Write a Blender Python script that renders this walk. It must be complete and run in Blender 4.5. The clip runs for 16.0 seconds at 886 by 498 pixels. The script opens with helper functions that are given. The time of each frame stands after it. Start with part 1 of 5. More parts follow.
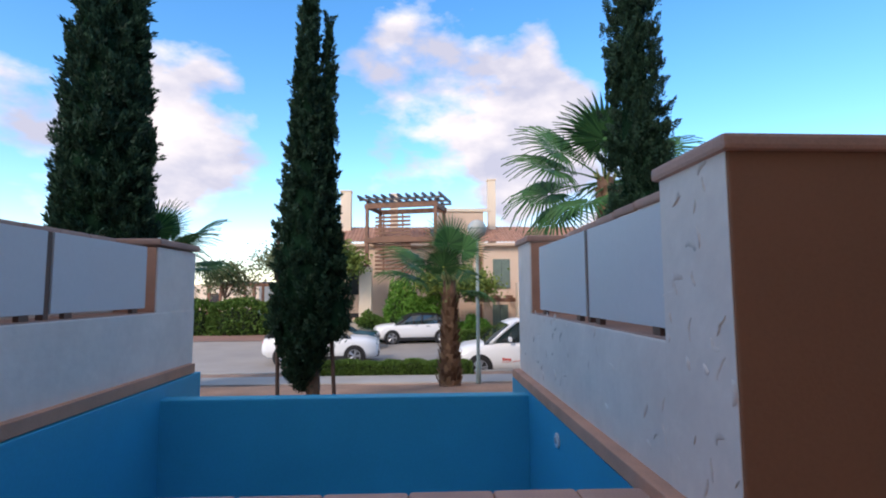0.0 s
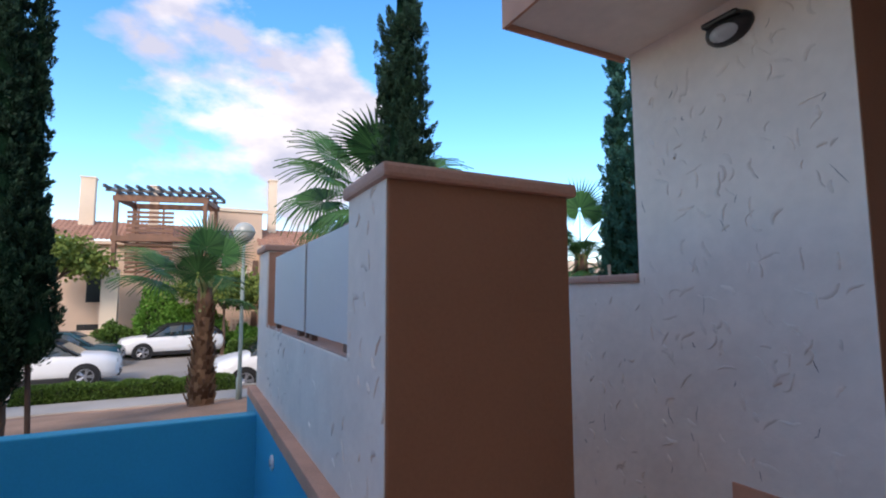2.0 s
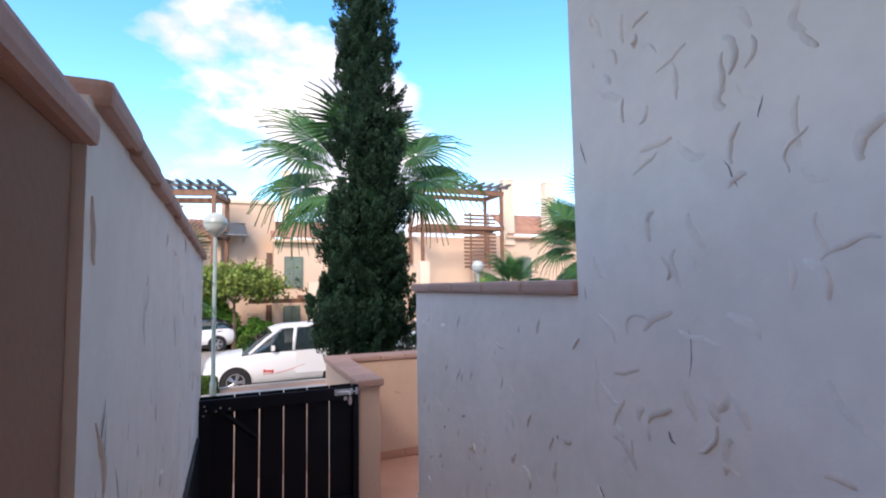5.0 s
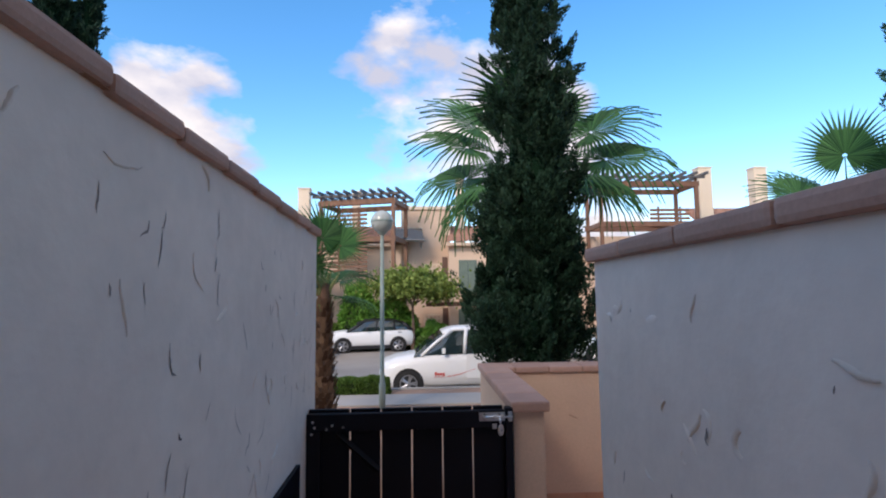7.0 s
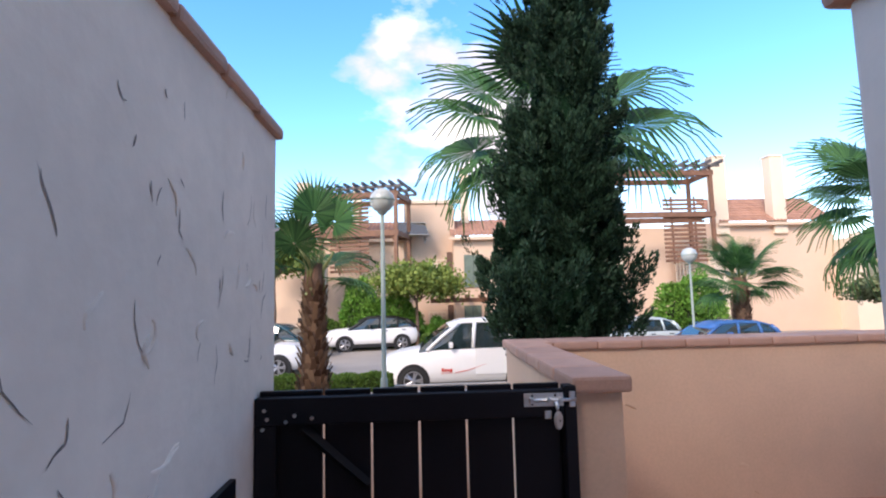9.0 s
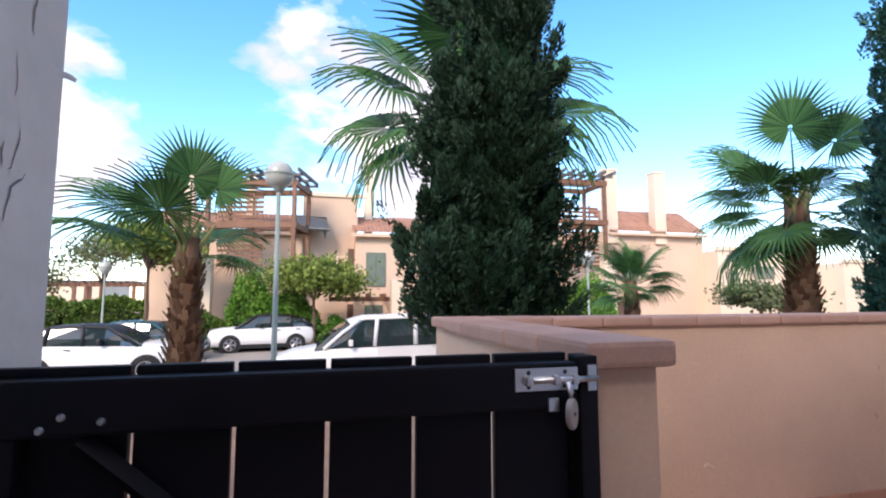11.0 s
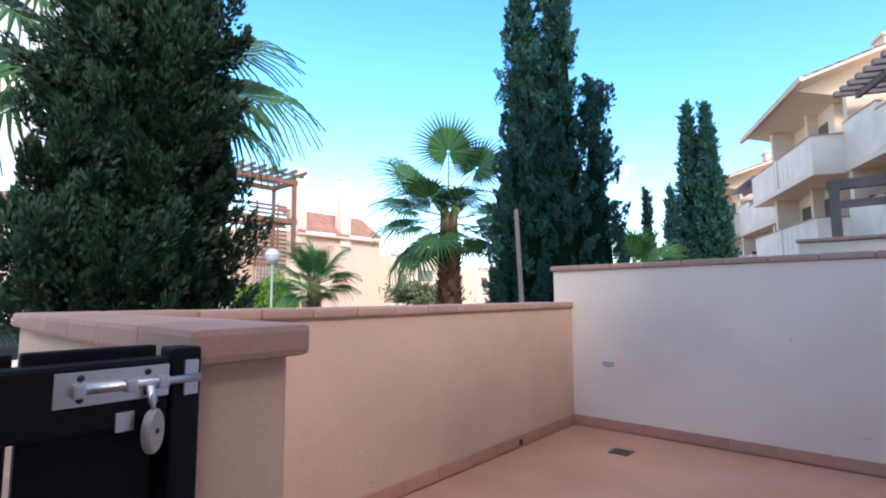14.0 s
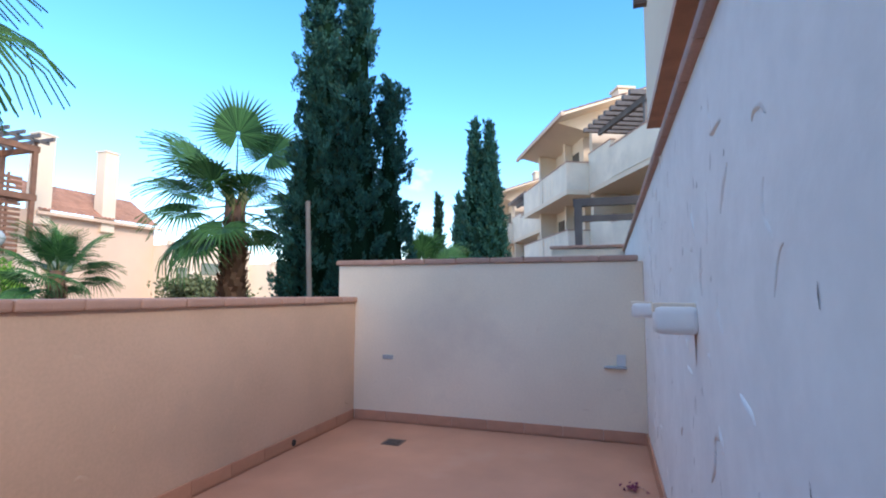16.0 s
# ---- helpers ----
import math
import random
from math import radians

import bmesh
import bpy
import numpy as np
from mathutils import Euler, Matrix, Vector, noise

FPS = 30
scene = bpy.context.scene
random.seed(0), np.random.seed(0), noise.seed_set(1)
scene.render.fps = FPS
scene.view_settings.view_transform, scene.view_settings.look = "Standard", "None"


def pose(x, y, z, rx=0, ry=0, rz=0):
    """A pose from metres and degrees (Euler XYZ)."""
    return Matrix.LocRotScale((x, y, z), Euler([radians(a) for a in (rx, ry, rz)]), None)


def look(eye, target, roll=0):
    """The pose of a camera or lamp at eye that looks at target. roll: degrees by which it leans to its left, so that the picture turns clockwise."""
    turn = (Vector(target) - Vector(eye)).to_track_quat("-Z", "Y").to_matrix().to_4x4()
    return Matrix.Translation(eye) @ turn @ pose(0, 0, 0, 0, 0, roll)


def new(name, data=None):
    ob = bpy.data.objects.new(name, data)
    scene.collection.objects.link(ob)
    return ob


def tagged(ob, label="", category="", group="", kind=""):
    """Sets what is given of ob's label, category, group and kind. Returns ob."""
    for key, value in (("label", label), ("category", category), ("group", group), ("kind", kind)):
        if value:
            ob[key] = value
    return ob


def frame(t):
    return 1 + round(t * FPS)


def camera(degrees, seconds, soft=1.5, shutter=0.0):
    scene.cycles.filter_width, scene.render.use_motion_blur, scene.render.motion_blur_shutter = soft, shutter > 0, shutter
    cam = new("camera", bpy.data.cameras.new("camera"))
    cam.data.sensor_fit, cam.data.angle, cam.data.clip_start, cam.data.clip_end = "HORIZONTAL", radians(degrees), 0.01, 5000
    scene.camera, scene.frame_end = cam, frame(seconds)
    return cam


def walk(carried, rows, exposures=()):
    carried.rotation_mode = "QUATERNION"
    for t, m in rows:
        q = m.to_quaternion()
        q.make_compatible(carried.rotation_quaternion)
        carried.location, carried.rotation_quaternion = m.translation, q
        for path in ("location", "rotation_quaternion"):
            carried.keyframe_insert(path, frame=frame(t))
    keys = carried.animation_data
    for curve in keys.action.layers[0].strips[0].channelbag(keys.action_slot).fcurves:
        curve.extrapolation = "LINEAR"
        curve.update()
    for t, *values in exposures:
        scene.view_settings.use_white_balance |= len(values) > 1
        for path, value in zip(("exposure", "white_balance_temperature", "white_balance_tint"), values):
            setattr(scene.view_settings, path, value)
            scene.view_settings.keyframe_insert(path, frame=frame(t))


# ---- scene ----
cam = camera(83.45, 16.0, soft=2.0)
EXPOSURES = [(0.0, 0.95, 6750, 19), (1.5, 1.0, 6750, 19), (2.5, 1.25, 6800, 20), (3.2, 1.65, 6850, 21), (5.5, 1.45, 6950, 21), (7.0, 0.92, 6850, 18), (8.2, 1.45, 6950, 21), (10.5, 1.55, 7050, 22), (12.0, 1.35, 6800, 22), (13.5, 1.6, 6600, 21), (15.0, 1.75, 6600, 20), (16.0, 1.5, 6500, 16)]
PATH = [  # seconds, eye, target, roll
    (0, (0.042, 0.02, 1.696), (0.134, 2.011, 1.865), -0.3),
    (0.5, (0.107, 0.014, 1.709), (0.421, 1.982, 1.883), -0.3),
    (1, (0.187, 0.0, 1.724), (0.726, 1.918, 1.901), -0.4),
    (1.5, (0.284, -0.008, 1.73), (1.022, 1.842, 1.91), -0.2),
    (2, (0.398, -0.002, 1.738), (1.298, 1.774, 1.928), -0.2),
    (2.5, (0.554, 0.003, 1.775), (1.58, 1.711, 1.951), -0.4),
    (3, (0.762, 0.047, 1.793), (1.859, 1.711, 1.964), -0.5),
    (5.5, (2.003, 1.158, 1.866), (2.607, 3.059, 2.012), -1.0),
    (6, (2.144, 1.48, 1.794), (2.538, 3.434, 1.951), -1.0),
    (6.5, (2.196, 1.756, 1.743), (2.389, 3.739, 1.918), -1.2),
    (7, (2.212, 1.992, 1.722), (2.311, 3.982, 1.902), -0.7),
    (7.5, (2.205, 2.208, 1.639), (2.285, 4.198, 1.821), -0.7),
    (8, (2.222, 2.472, 1.571), (2.29, 4.462, 1.757), -1.3),
    (10.5, (2.125, 3.679, 1.228), (2.41, 5.65, 1.419), -0.0),
    (11, (2.147, 3.833, 1.208), (2.626, 5.765, 1.405), -0.1),
    (11.5, (2.207, 3.917, 1.187), (2.874, 5.791, 1.389), -0.3),
    (12, (2.24, 3.969, 1.186), (3.112, 5.757, 1.385), -0.3),
    (12.5, (2.27, 3.988, 1.177), (3.328, 5.674, 1.371), -0.3),
    (13, (2.306, 3.995, 1.168), (3.525, 5.569, 1.363), -0.4),
    (13.5, (2.345, 3.997, 1.164), (3.709, 5.446, 1.359), -0.4),
    (14, (2.378, 3.985, 1.161), (3.876, 5.296, 1.354), -0.3),
    (14.5, (2.414, 3.972, 1.15), (4.038, 5.123, 1.341), -0.1),
    (15, (2.451, 3.95, 1.146), (4.188, 4.924, 1.334), -0.0),
    (15.5, (2.487, 3.934, 1.14), (4.315, 4.726, 1.326), 0.1),
    (16, (2.519, 3.923, 1.135), (4.409, 4.55, 1.317), 0.2),
]
walk(cam, [(t, look(eye, target, roll)) for t, eye, target, roll in PATH], EXPOSURES)

# ---- light ----
SUN_ELEV, SUN_AZ = 34.0, 212.0  # degrees; azimuth clockwise from +y
world = bpy.data.worlds.new("sky")
scene.world = world
world.use_nodes = True
wn, wl = world.node_tree.nodes, world.node_tree.links
wn.clear()
sky = wn.new("ShaderNodeTexSky")
sky.sky_type, sky.sun_disc = "NISHITA", False
sky.sun_elevation, sky.sun_rotation = radians(SUN_ELEV), radians(SUN_AZ)
sky.air_density, sky.dust_density, sky.ozone_density = 1.0, 0.25, 2.5
coords = wn.new("ShaderNodeTexCoord")
stretch = wn.new("ShaderNodeMapping")
stretch.inputs["Location"].default_value = (0.35, 0.1, 0.62)
stretch.inputs["Scale"].default_value = (1.0, 1.0, 1.9)
puffs = wn.new("ShaderNodeTexNoise")
puffs.inputs["Scale"].default_value, puffs.inputs["Detail"].default_value = 4.2, 9.0
puffs.inputs["Roughness"].default_value = 0.55
shade = wn.new("ShaderNodeTexNoise")
shade.inputs["Scale"].default_value, shade.inputs["Detail"].default_value = 5.5, 6.0
wl.new(coords.outputs["Generated"], stretch.inputs["Vector"])
wl.new(stretch.outputs["Vector"], puffs.inputs["Vector"])
wl.new(stretch.outputs["Vector"], shade.inputs["Vector"])
amount = puffs.outputs["Fac"]
# cumulus banks, the last two unseen and added for fill light: azimuth clockwise from +y, elevation, half-width, gain
for az, el, half, gain in ((5, 18, 17, 0.245), (18, 9, 14, 0.24), (-25, 17, 10, 0.19), (-34, 10, 16, 0.13), (-70, 20, 30, 0.15), (-2, 40, 12, 0.10), (15, 76, 36, 0.32), (200, 45, 60, 0.26)):
    away = wn.new("ShaderNodeVectorMath")
    away.operation = "DOT_PRODUCT"
    ca, ce = radians(az), radians(el)
    away.inputs[1].default_value = (math.sin(ca) * math.cos(ce), math.cos(ca) * math.cos(ce), math.sin(ce))
    wl.new(coords.outputs["Generated"], away.inputs[0])
    bank = wn.new("ShaderNodeMapRange")
    bank.interpolation_type = "SMOOTHSTEP"
    bank.inputs["From Min"].default_value, bank.inputs["From Max"].default_value = math.cos(radians(half)), math.cos(radians(half * 0.3))
    bank.inputs["To Max"].default_value = gain
    wl.new(away.outputs["Value"], bank.inputs["Value"])
    plus = wn.new("ShaderNodeMath")
    plus.operation = "ADD"
    wl.new(amount, plus.inputs[0])
    wl.new(bank.outputs["Result"], plus.inputs[1])
    amount = plus.outputs[0]
ramp = wn.new("ShaderNodeValToRGB")
ramp.color_ramp.elements[0].position, ramp.color_ramp.elements[1].position = 0.63, 0.76
tone = wn.new("ShaderNodeValToRGB")
tone.color_ramp.elements[0].position, tone.color_ramp.elements[0].color = 0.40, (2.15, 2.35, 2.9, 1)
tone.color_ramp.elements[1].position, tone.color_ramp.elements[1].color = 0.60, (3.7, 3.7, 3.72, 1)
rich = wn.new("ShaderNodeHueSaturation")
rich.inputs["Saturation"].default_value, rich.inputs["Value"].default_value, rich.inputs["Hue"].default_value = 1.3, 1.1, 0.495
cover = wn.new("ShaderNodeMix")
cover.data_type = "RGBA"
back = wn.new("ShaderNodeBackground")
back.inputs["Strength"].default_value = 0.15
out = wn.new("ShaderNodeOutputWorld")
wl.new(amount, ramp.inputs["Fac"])
wl.new(shade.outputs["Fac"], tone.inputs["Fac"])
wl.new(sky.outputs["Color"], rich.inputs["Color"])
wl.new(ramp.outputs["Color"], cover.inputs["Factor"])
wl.new(rich.outputs["Color"], cover.inputs["A"])
wl.new(tone.outputs["Color"], cover.inputs["B"])
wl.new(cover.outputs["Result"], back.inputs["Color"])
wl.new(back.outputs["Background"], out.inputs["Surface"])

sun_data = bpy.data.lights.new("sun", "SUN")
sun_data.energy, sun_data.angle, sun_data.color = 1.3, radians(16), (1.0, 0.93, 0.83)
sun = new("sun", sun_data)
_e, _a = radians(SUN_ELEV), radians(SUN_AZ)
_sd = Vector((math.sin(_a) * math.cos(_e), math.cos(_a) * math.cos(_e), math.sin(_e)))
sun.matrix_world = look(_sd * 60, (0, 0, 0))


# ---- materials ----
def material(name, colour, rough=0.8, var=0.12, scale=6.0, fine=90.0, bump=0.15, depth=0.004, metal=0.0, stain=None, random_tint=0.0, spec=0.5):
    """Base colour with broad and fine variation, a fine relief, and an optional stain colour in patches."""
    m = bpy.data.materials.new(name)
    m.use_nodes = True
    n, l = m.node_tree.nodes, m.node_tree.links
    b = n["Principled BSDF"]
    b.inputs["Metallic"].default_value = metal
    b.inputs["Specular IOR Level"].default_value = spec
    tc = n.new("ShaderNodeTexCoord")
    broad = n.new("ShaderNodeTexNoise")
    broad.inputs["Scale"].default_value, broad.inputs["Detail"].default_value = scale * 0.35, 5
    small = n.new("ShaderNodeTexNoise")
    small.inputs["Scale"].default_value, small.inputs["Detail"].default_value = fine, 4
    for q in (broad, small):
        l.new(tc.outputs["Object"], q.inputs["Vector"])
    add = n.new("ShaderNodeMath")
    add.operation = "ADD"
    l.new(broad.outputs["Fac"], add.inputs[0])
    half = n.new("ShaderNodeMath")
    half.operation, half.inputs[1].default_value = "MULTIPLY_ADD", 0.5
    half.inputs[2].default_value = -0.25
    l.new(small.outputs["Fac"], half.inputs[0])
    l.new(half.outputs[0], add.inputs[1])
    r = n.new("ShaderNodeValToRGB")
    lo = tuple(max(0.0, c * (1 - var)) for c in colour) + (1,)
    hi = tuple(min(1.0, c * (1 + var)) for c in colour) + (1,)
    r.color_ramp.elements[0].position, r.color_ramp.elements[0].color = 0.3, lo
    r.color_ramp.elements[1].position, r.color_ramp.elements[1].color = 0.7, hi
    l.new(add.outputs[0], r.inputs["Fac"])
    col = r.outputs["Color"]
    if stain:
        s = n.new("ShaderNodeTexNoise")
        s.inputs["Scale"].default_value, s.inputs["Detail"].default_value = scale * 0.22, 8
        s.inputs["Roughness"].default_value = 0.65
        l.new(tc.outputs["Object"], s.inputs["Vector"])
        sr = n.new("ShaderNodeMapRange")
        sr.inputs["From Min"].default_value, sr.inputs["From Max"].default_value = 0.55, 0.75
        sr.inputs["To Max"].default_value = 0.55
        l.new(s.outputs["Fac"], sr.inputs["Value"])
        mx = n.new("ShaderNodeMix")
        mx.data_type = "RGBA"
        mx.inputs["B"].default_value = (*stain, 1)
        l.new(sr.outputs["Result"], mx.inputs["Factor"])
        l.new(col, mx.inputs["A"])
        col = mx.outputs["Result"]
    if random_tint:
        info = n.new("ShaderNodeObjectInfo")
        hv = n.new("ShaderNodeHueSaturation")
        mr = n.new("ShaderNodeMapRange")
        mr.inputs["To Min"].default_value, mr.inputs["To Max"].default_value = 1 - random_tint, 1 + random_tint
        l.new(info.outputs["Random"], mr.inputs["Value"])
        l.new(mr.outputs["Result"], hv.inputs["Value"])
        l.new(col, hv.inputs["Color"])
        col = hv.outputs["Color"]
    l.new(col, b.inputs["Base Color"])
    rr = n.new("ShaderNodeMapRange")
    rr.inputs["To Min"].default_value, rr.inputs["To Max"].default_value = max(0.02, rough - 0.08), min(1, rough + 0.08)
    l.new(broad.outputs["Fac"], rr.inputs["Value"])
    l.new(rr.outputs["Result"], b.inputs["Roughness"])
    if bump:
        bp = n.new("ShaderNodeBump")
        bp.inputs["Strength"].default_value, bp.inputs["Distance"].default_value = bump, depth
        l.new(add.outputs[0], bp.inputs["Height"])
        l.new(bp.outputs["Normal"], b.inputs["Normal"])
    return m


def leaf_material(name, dark, light, rough=0.55):
    m = bpy.data.materials.new(name)
    m.use_nodes = True
    n, l = m.node_tree.nodes, m.node_tree.links
    b = n["Principled BSDF"]
    b.inputs["Roughness"].default_value = rough
    b.inputs["Specular IOR Level"].default_value = 0.18
    g = n.new("ShaderNodeNewGeometry")
    r = n.new("ShaderNodeValToRGB")
    r.color_ramp.elements[0].color, r.color_ramp.elements[1].color = (*dark, 1), (*light, 1)
    l.new(g.outputs["Random Per Island"], r.inputs["Fac"])
    l.new(r.outputs["Color"], b.inputs["Base Color"])
    t = n.new("ShaderNodeBsdfTranslucent")
    l.new(r.outputs["Color"], t.inputs["Color"])
    mix = n.new("ShaderNodeMixShader")
    mix.inputs[0].default_value = 0.2
    l.new(b.outputs[0], mix.inputs[1])
    l.new(t.outputs[0], mix.inputs[2])
    l.new(mix.outputs[0], n["Material Output"].inputs["Surface"])
    return m


def glass_material(name, tint, rough=0.03):
    m = bpy.data.materials.new(name)
    m.use_nodes = True
    b = m.node_tree.nodes["Principled BSDF"]
    b.inputs["Base Color"].default_value = (*tint, 1)
    b.inputs["Roughness"].default_value = rough
    b.inputs["Specular IOR Level"].default_value = 0.9
    b.inputs["Coat Weight"].default_value = 0.6
    return m


PLASTER = material("cream_plaster", (0.82, 0.735, 0.655), 0.85, 0.06, 8, 16, 0.4, 0.012, stain=(0.70, 0.62, 0.55))
PLASTER_WHITE = material("white_plaster", (0.86, 0.845, 0.83), 0.85, 0.05, 8, 16, 0.4, 0.012, stain=(0.76, 0.73, 0.71))
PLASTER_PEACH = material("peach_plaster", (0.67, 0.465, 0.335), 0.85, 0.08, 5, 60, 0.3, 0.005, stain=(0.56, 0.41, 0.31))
# cream plaster darkened to tan: the end faces' shade is in the colour
PLASTER_SHADE_TAN = material("shade_tan_plaster", (0.30, 0.150, 0.088), 0.85, 0.08, 5, 70, 0.35, 0.006, stain=(0.26, 0.145, 0.09))
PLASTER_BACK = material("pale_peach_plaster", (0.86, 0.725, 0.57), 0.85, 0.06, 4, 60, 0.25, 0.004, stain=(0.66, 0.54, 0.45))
PLASTER_MARK = material("plaster_ridge", (0.80, 0.715, 0.635), 0.9, 0.10, 12, 60, 0.3, 0.004)
# dark colour for the shade inside trowel grooves
GROOVE_SHADE = material("shaded_groove", (0.25, 0.215, 0.20), 0.95, 0.25, 30, 120, 0.3, 0.003)
RUST = material("rust_streak", (0.36, 0.17, 0.11), 0.9, 0.25, 30, 120, 0.1, 0.001)
DARK_STEEL = material("dull_dark_steel", (0.16, 0.13, 0.12), 0.6, 0.2, 30, 120, 0.1, 0.001, metal=0.5)
COPING = material("terracotta_coping", (0.47, 0.285, 0.22), 0.7, 0.14, 9, 120, 0.2, 0.003, stain=(0.34, 0.22, 0.18), random_tint=0.09)
TERRACOTTA = material("terracotta_floor", (0.56, 0.29, 0.19), 0.6, 0.1, 7, 150, 0.15, 0.002, stain=(0.58, 0.36, 0.27), random_tint=0.06)
SKIRT = material("terracotta_skirting", (0.56, 0.29, 0.19), 0.65, 0.14, 12, 150, 0.15, 0.002, random_tint=0.08)
POOL = material("blue_pool_paint", (0.012, 0.36, 0.56), 0.55, 0.08, 4, 60, 0.12, 0.002, stain=(0.02, 0.40, 0.60))
BOARD = material("white_board", (0.66, 0.66, 0.66), 0.5, 0.03, 3, 40, 0.05, 0.001)
BROWN_METAL = material("brown_frame", (0.14, 0.08, 0.06), 0.5, 0.1, 9, 60, 0.05, 0.001)
BLACK_WOOD = material("black_painted_wood", (0.006, 0.006, 0.010), 0.5, 0.2, 14, 90, 0.15, 0.002, spec=0.2)
STEEL = material("bright_steel", (0.66, 0.66, 0.66), 0.3, 0.08, 20, 200, 0.05, 0.001, metal=1.0)
WORN_STEEL = material("worn_steel", (0.55, 0.52, 0.50), 0.5, 0.15, 30, 200, 0.1, 0.001, metal=0.7)
BLACK_PLASTIC = material("black_plastic", (0.014, 0.014, 0.016), 0.35, 0.1, 20, 200, 0.05, 0.001)
FROST = material("frosted_glass", (0.42, 0.45, 0.48), 0.25, 0.05, 20, 100, 0.05, 0.001)
DIRT = material("dry_soil", (0.36, 0.215, 0.145), 0.95, 0.25, 3, 25, 0.6, 0.03, stain=(0.22, 0.14, 0.1))
PATH = material("concrete_path", (0.40, 0.37, 0.34), 0.9, 0.1, 3, 60, 0.2, 0.004, stain=(0.34, 0.31, 0.28))
ROAD = material("sun_bleached_asphalt", (0.36, 0.315, 0.275), 0.92, 0.12, 1.2, 90, 0.3, 0.005, stain=(0.24, 0.22, 0.2))
PLAZA = material("red_paving", (0.30, 0.17, 0.13), 0.9, 0.14, 2, 60, 0.2, 0.004)
PARAPET = material("streaked_white_render", (0.80, 0.69, 0.56), 0.88, 0.10, 3, 50, 0.2, 0.004, stain=(0.50, 0.43, 0.37))
HOUSE = material("peach_render", (0.68, 0.49, 0.36), 0.9, 0.06, 1.2, 40, 0.15, 0.004, stain=(0.60, 0.43, 0.32))
HOUSE_PALE = material("pale_render", (0.78, 0.63, 0.48), 0.9, 0.06, 1.2, 40, 0.15, 0.004, stain=(0.66, 0.54, 0.42))
ROOF = material("clay_roof_tile", (0.36, 0.19, 0.13), 0.85, 0.22, 6, 40, 0.2, 0.01)
TIMBER = material("brown_stained_timber", (0.20, 0.095, 0.055), 0.65, 0.2, 8, 70, 0.2, 0.003)
TIMBER_GREY = material("weathered_timber", (0.13, 0.12, 0.12), 0.75, 0.2, 8, 70, 0.2, 0.003)
SHUTTER = material("green_shutter", (0.16, 0.21, 0.17), 0.6, 0.1, 8, 70, 0.1, 0.002)
WHITE_CAR = material("white_car_paint", (0.80, 0.80, 0.80), 0.22, 0.02, 2, 20, 0.0)
SILVER_CAR = material("silver_car_paint", (0.58, 0.66, 0.68), 0.25, 0.04, 2, 20, 0.0, metal=0.2)
DARK_CAR = material("dark_teal_car_paint", (0.02, 0.07, 0.09), 0.2, 0.05, 2, 20, 0.0)
BLUE_CAR = material("blue_car_paint", (0.05, 0.16, 0.42), 0.22, 0.05, 2, 20, 0.0)
TYRE = material("tyre_rubber", (0.018, 0.018, 0.018), 0.85, 0.15, 20, 120, 0.2, 0.003)
RIM = material("alloy_rim", (0.5, 0.5, 0.52), 0.35, 0.08, 20, 100, 0.05, 0.001, metal=0.8)
CAR_GLASS = glass_material("car_glass", (0.02, 0.035, 0.04))
CAR_BLACK = material("black_car_trim", (0.015, 0.015, 0.017), 0.5, 0.1, 20, 100, 0.05, 0.001)
HEADLAMP = glass_material("headlamp_glass", (0.35, 0.37, 0.4), 0.08)
RED_PRINT = material("red_lettering", (0.6, 0.05, 0.04), 0.5, 0.05, 20, 80, 0.0)
BARK = material("brown_bark", (0.13, 0.085, 0.06), 0.95, 0.3, 9, 60, 0.6, 0.02)
PALM_BARK = material("palm_fibre_bark", (0.20, 0.115, 0.075), 0.95, 0.35, 9, 80, 0.5, 0.01)
STAKE = material("grey_stake", (0.26, 0.23, 0.2), 0.8, 0.15, 10, 80, 0.2, 0.003)
STAKE_DARK = material("dark_stake", (0.08, 0.05, 0.04), 0.8, 0.15, 10, 80, 0.2, 0.003)
LAMP_POLE = material("grey_green_pole", (0.30, 0.36, 0.33), 0.45, 0.08, 10, 80, 0.05, 0.001)
GLOBE = material("opal_globe", (0.46, 0.50, 0.48), 0.2, 0.04, 6, 60, 0.0)
WINDOW_GLASS = glass_material("window_glass", (0.03, 0.035, 0.04))
CYPRESS = leaf_material("cypress_green", (0.010, 0.027, 0.017), (0.030, 0.074, 0.042))
CYPRESS_SOFT = leaf_material("cypress_blue_green", (0.022, 0.092, 0.080), (0.060, 0.195, 0.155))
# paler green of new growth, also painting the light on tuft tips
CYPRESS_TIP = leaf_material("cypress_tip_green", (0.020, 0.054, 0.033), (0.048, 0.108, 0.064))
PALM_LEAF = leaf_material("palm_green", (0.028, 0.088, 0.032), (0.072, 0.19, 0.058), 0.45)
PALM_STALK = material("palm_stalk", (0.24, 0.26, 0.10), 0.6, 0.2, 12, 60, 0.1, 0.002)
PALM_FIBRE = leaf_material("palm_leaf_base", (0.10, 0.055, 0.035), (0.34, 0.22, 0.14), 0.85)
PALM_DRY = leaf_material("palm_dry_tip", (0.22, 0.17, 0.08), (0.35, 0.28, 0.15), 0.7)
HEDGE = leaf_material("hedge_green", (0.045, 0.10, 0.018), (0.15, 0.25, 0.055))
SHRUB = leaf_material("vine_green", (0.07, 0.19, 0.025), (0.22, 0.43, 0.08))
SHRUB_LIGHT = leaf_material("yellow_green_leaf", (0.10, 0.16, 0.03), (0.27, 0.33, 0.08))
OLIVE = leaf_material("dusty_leaf", (0.10, 0.13, 0.06), (0.23, 0.26, 0.13))


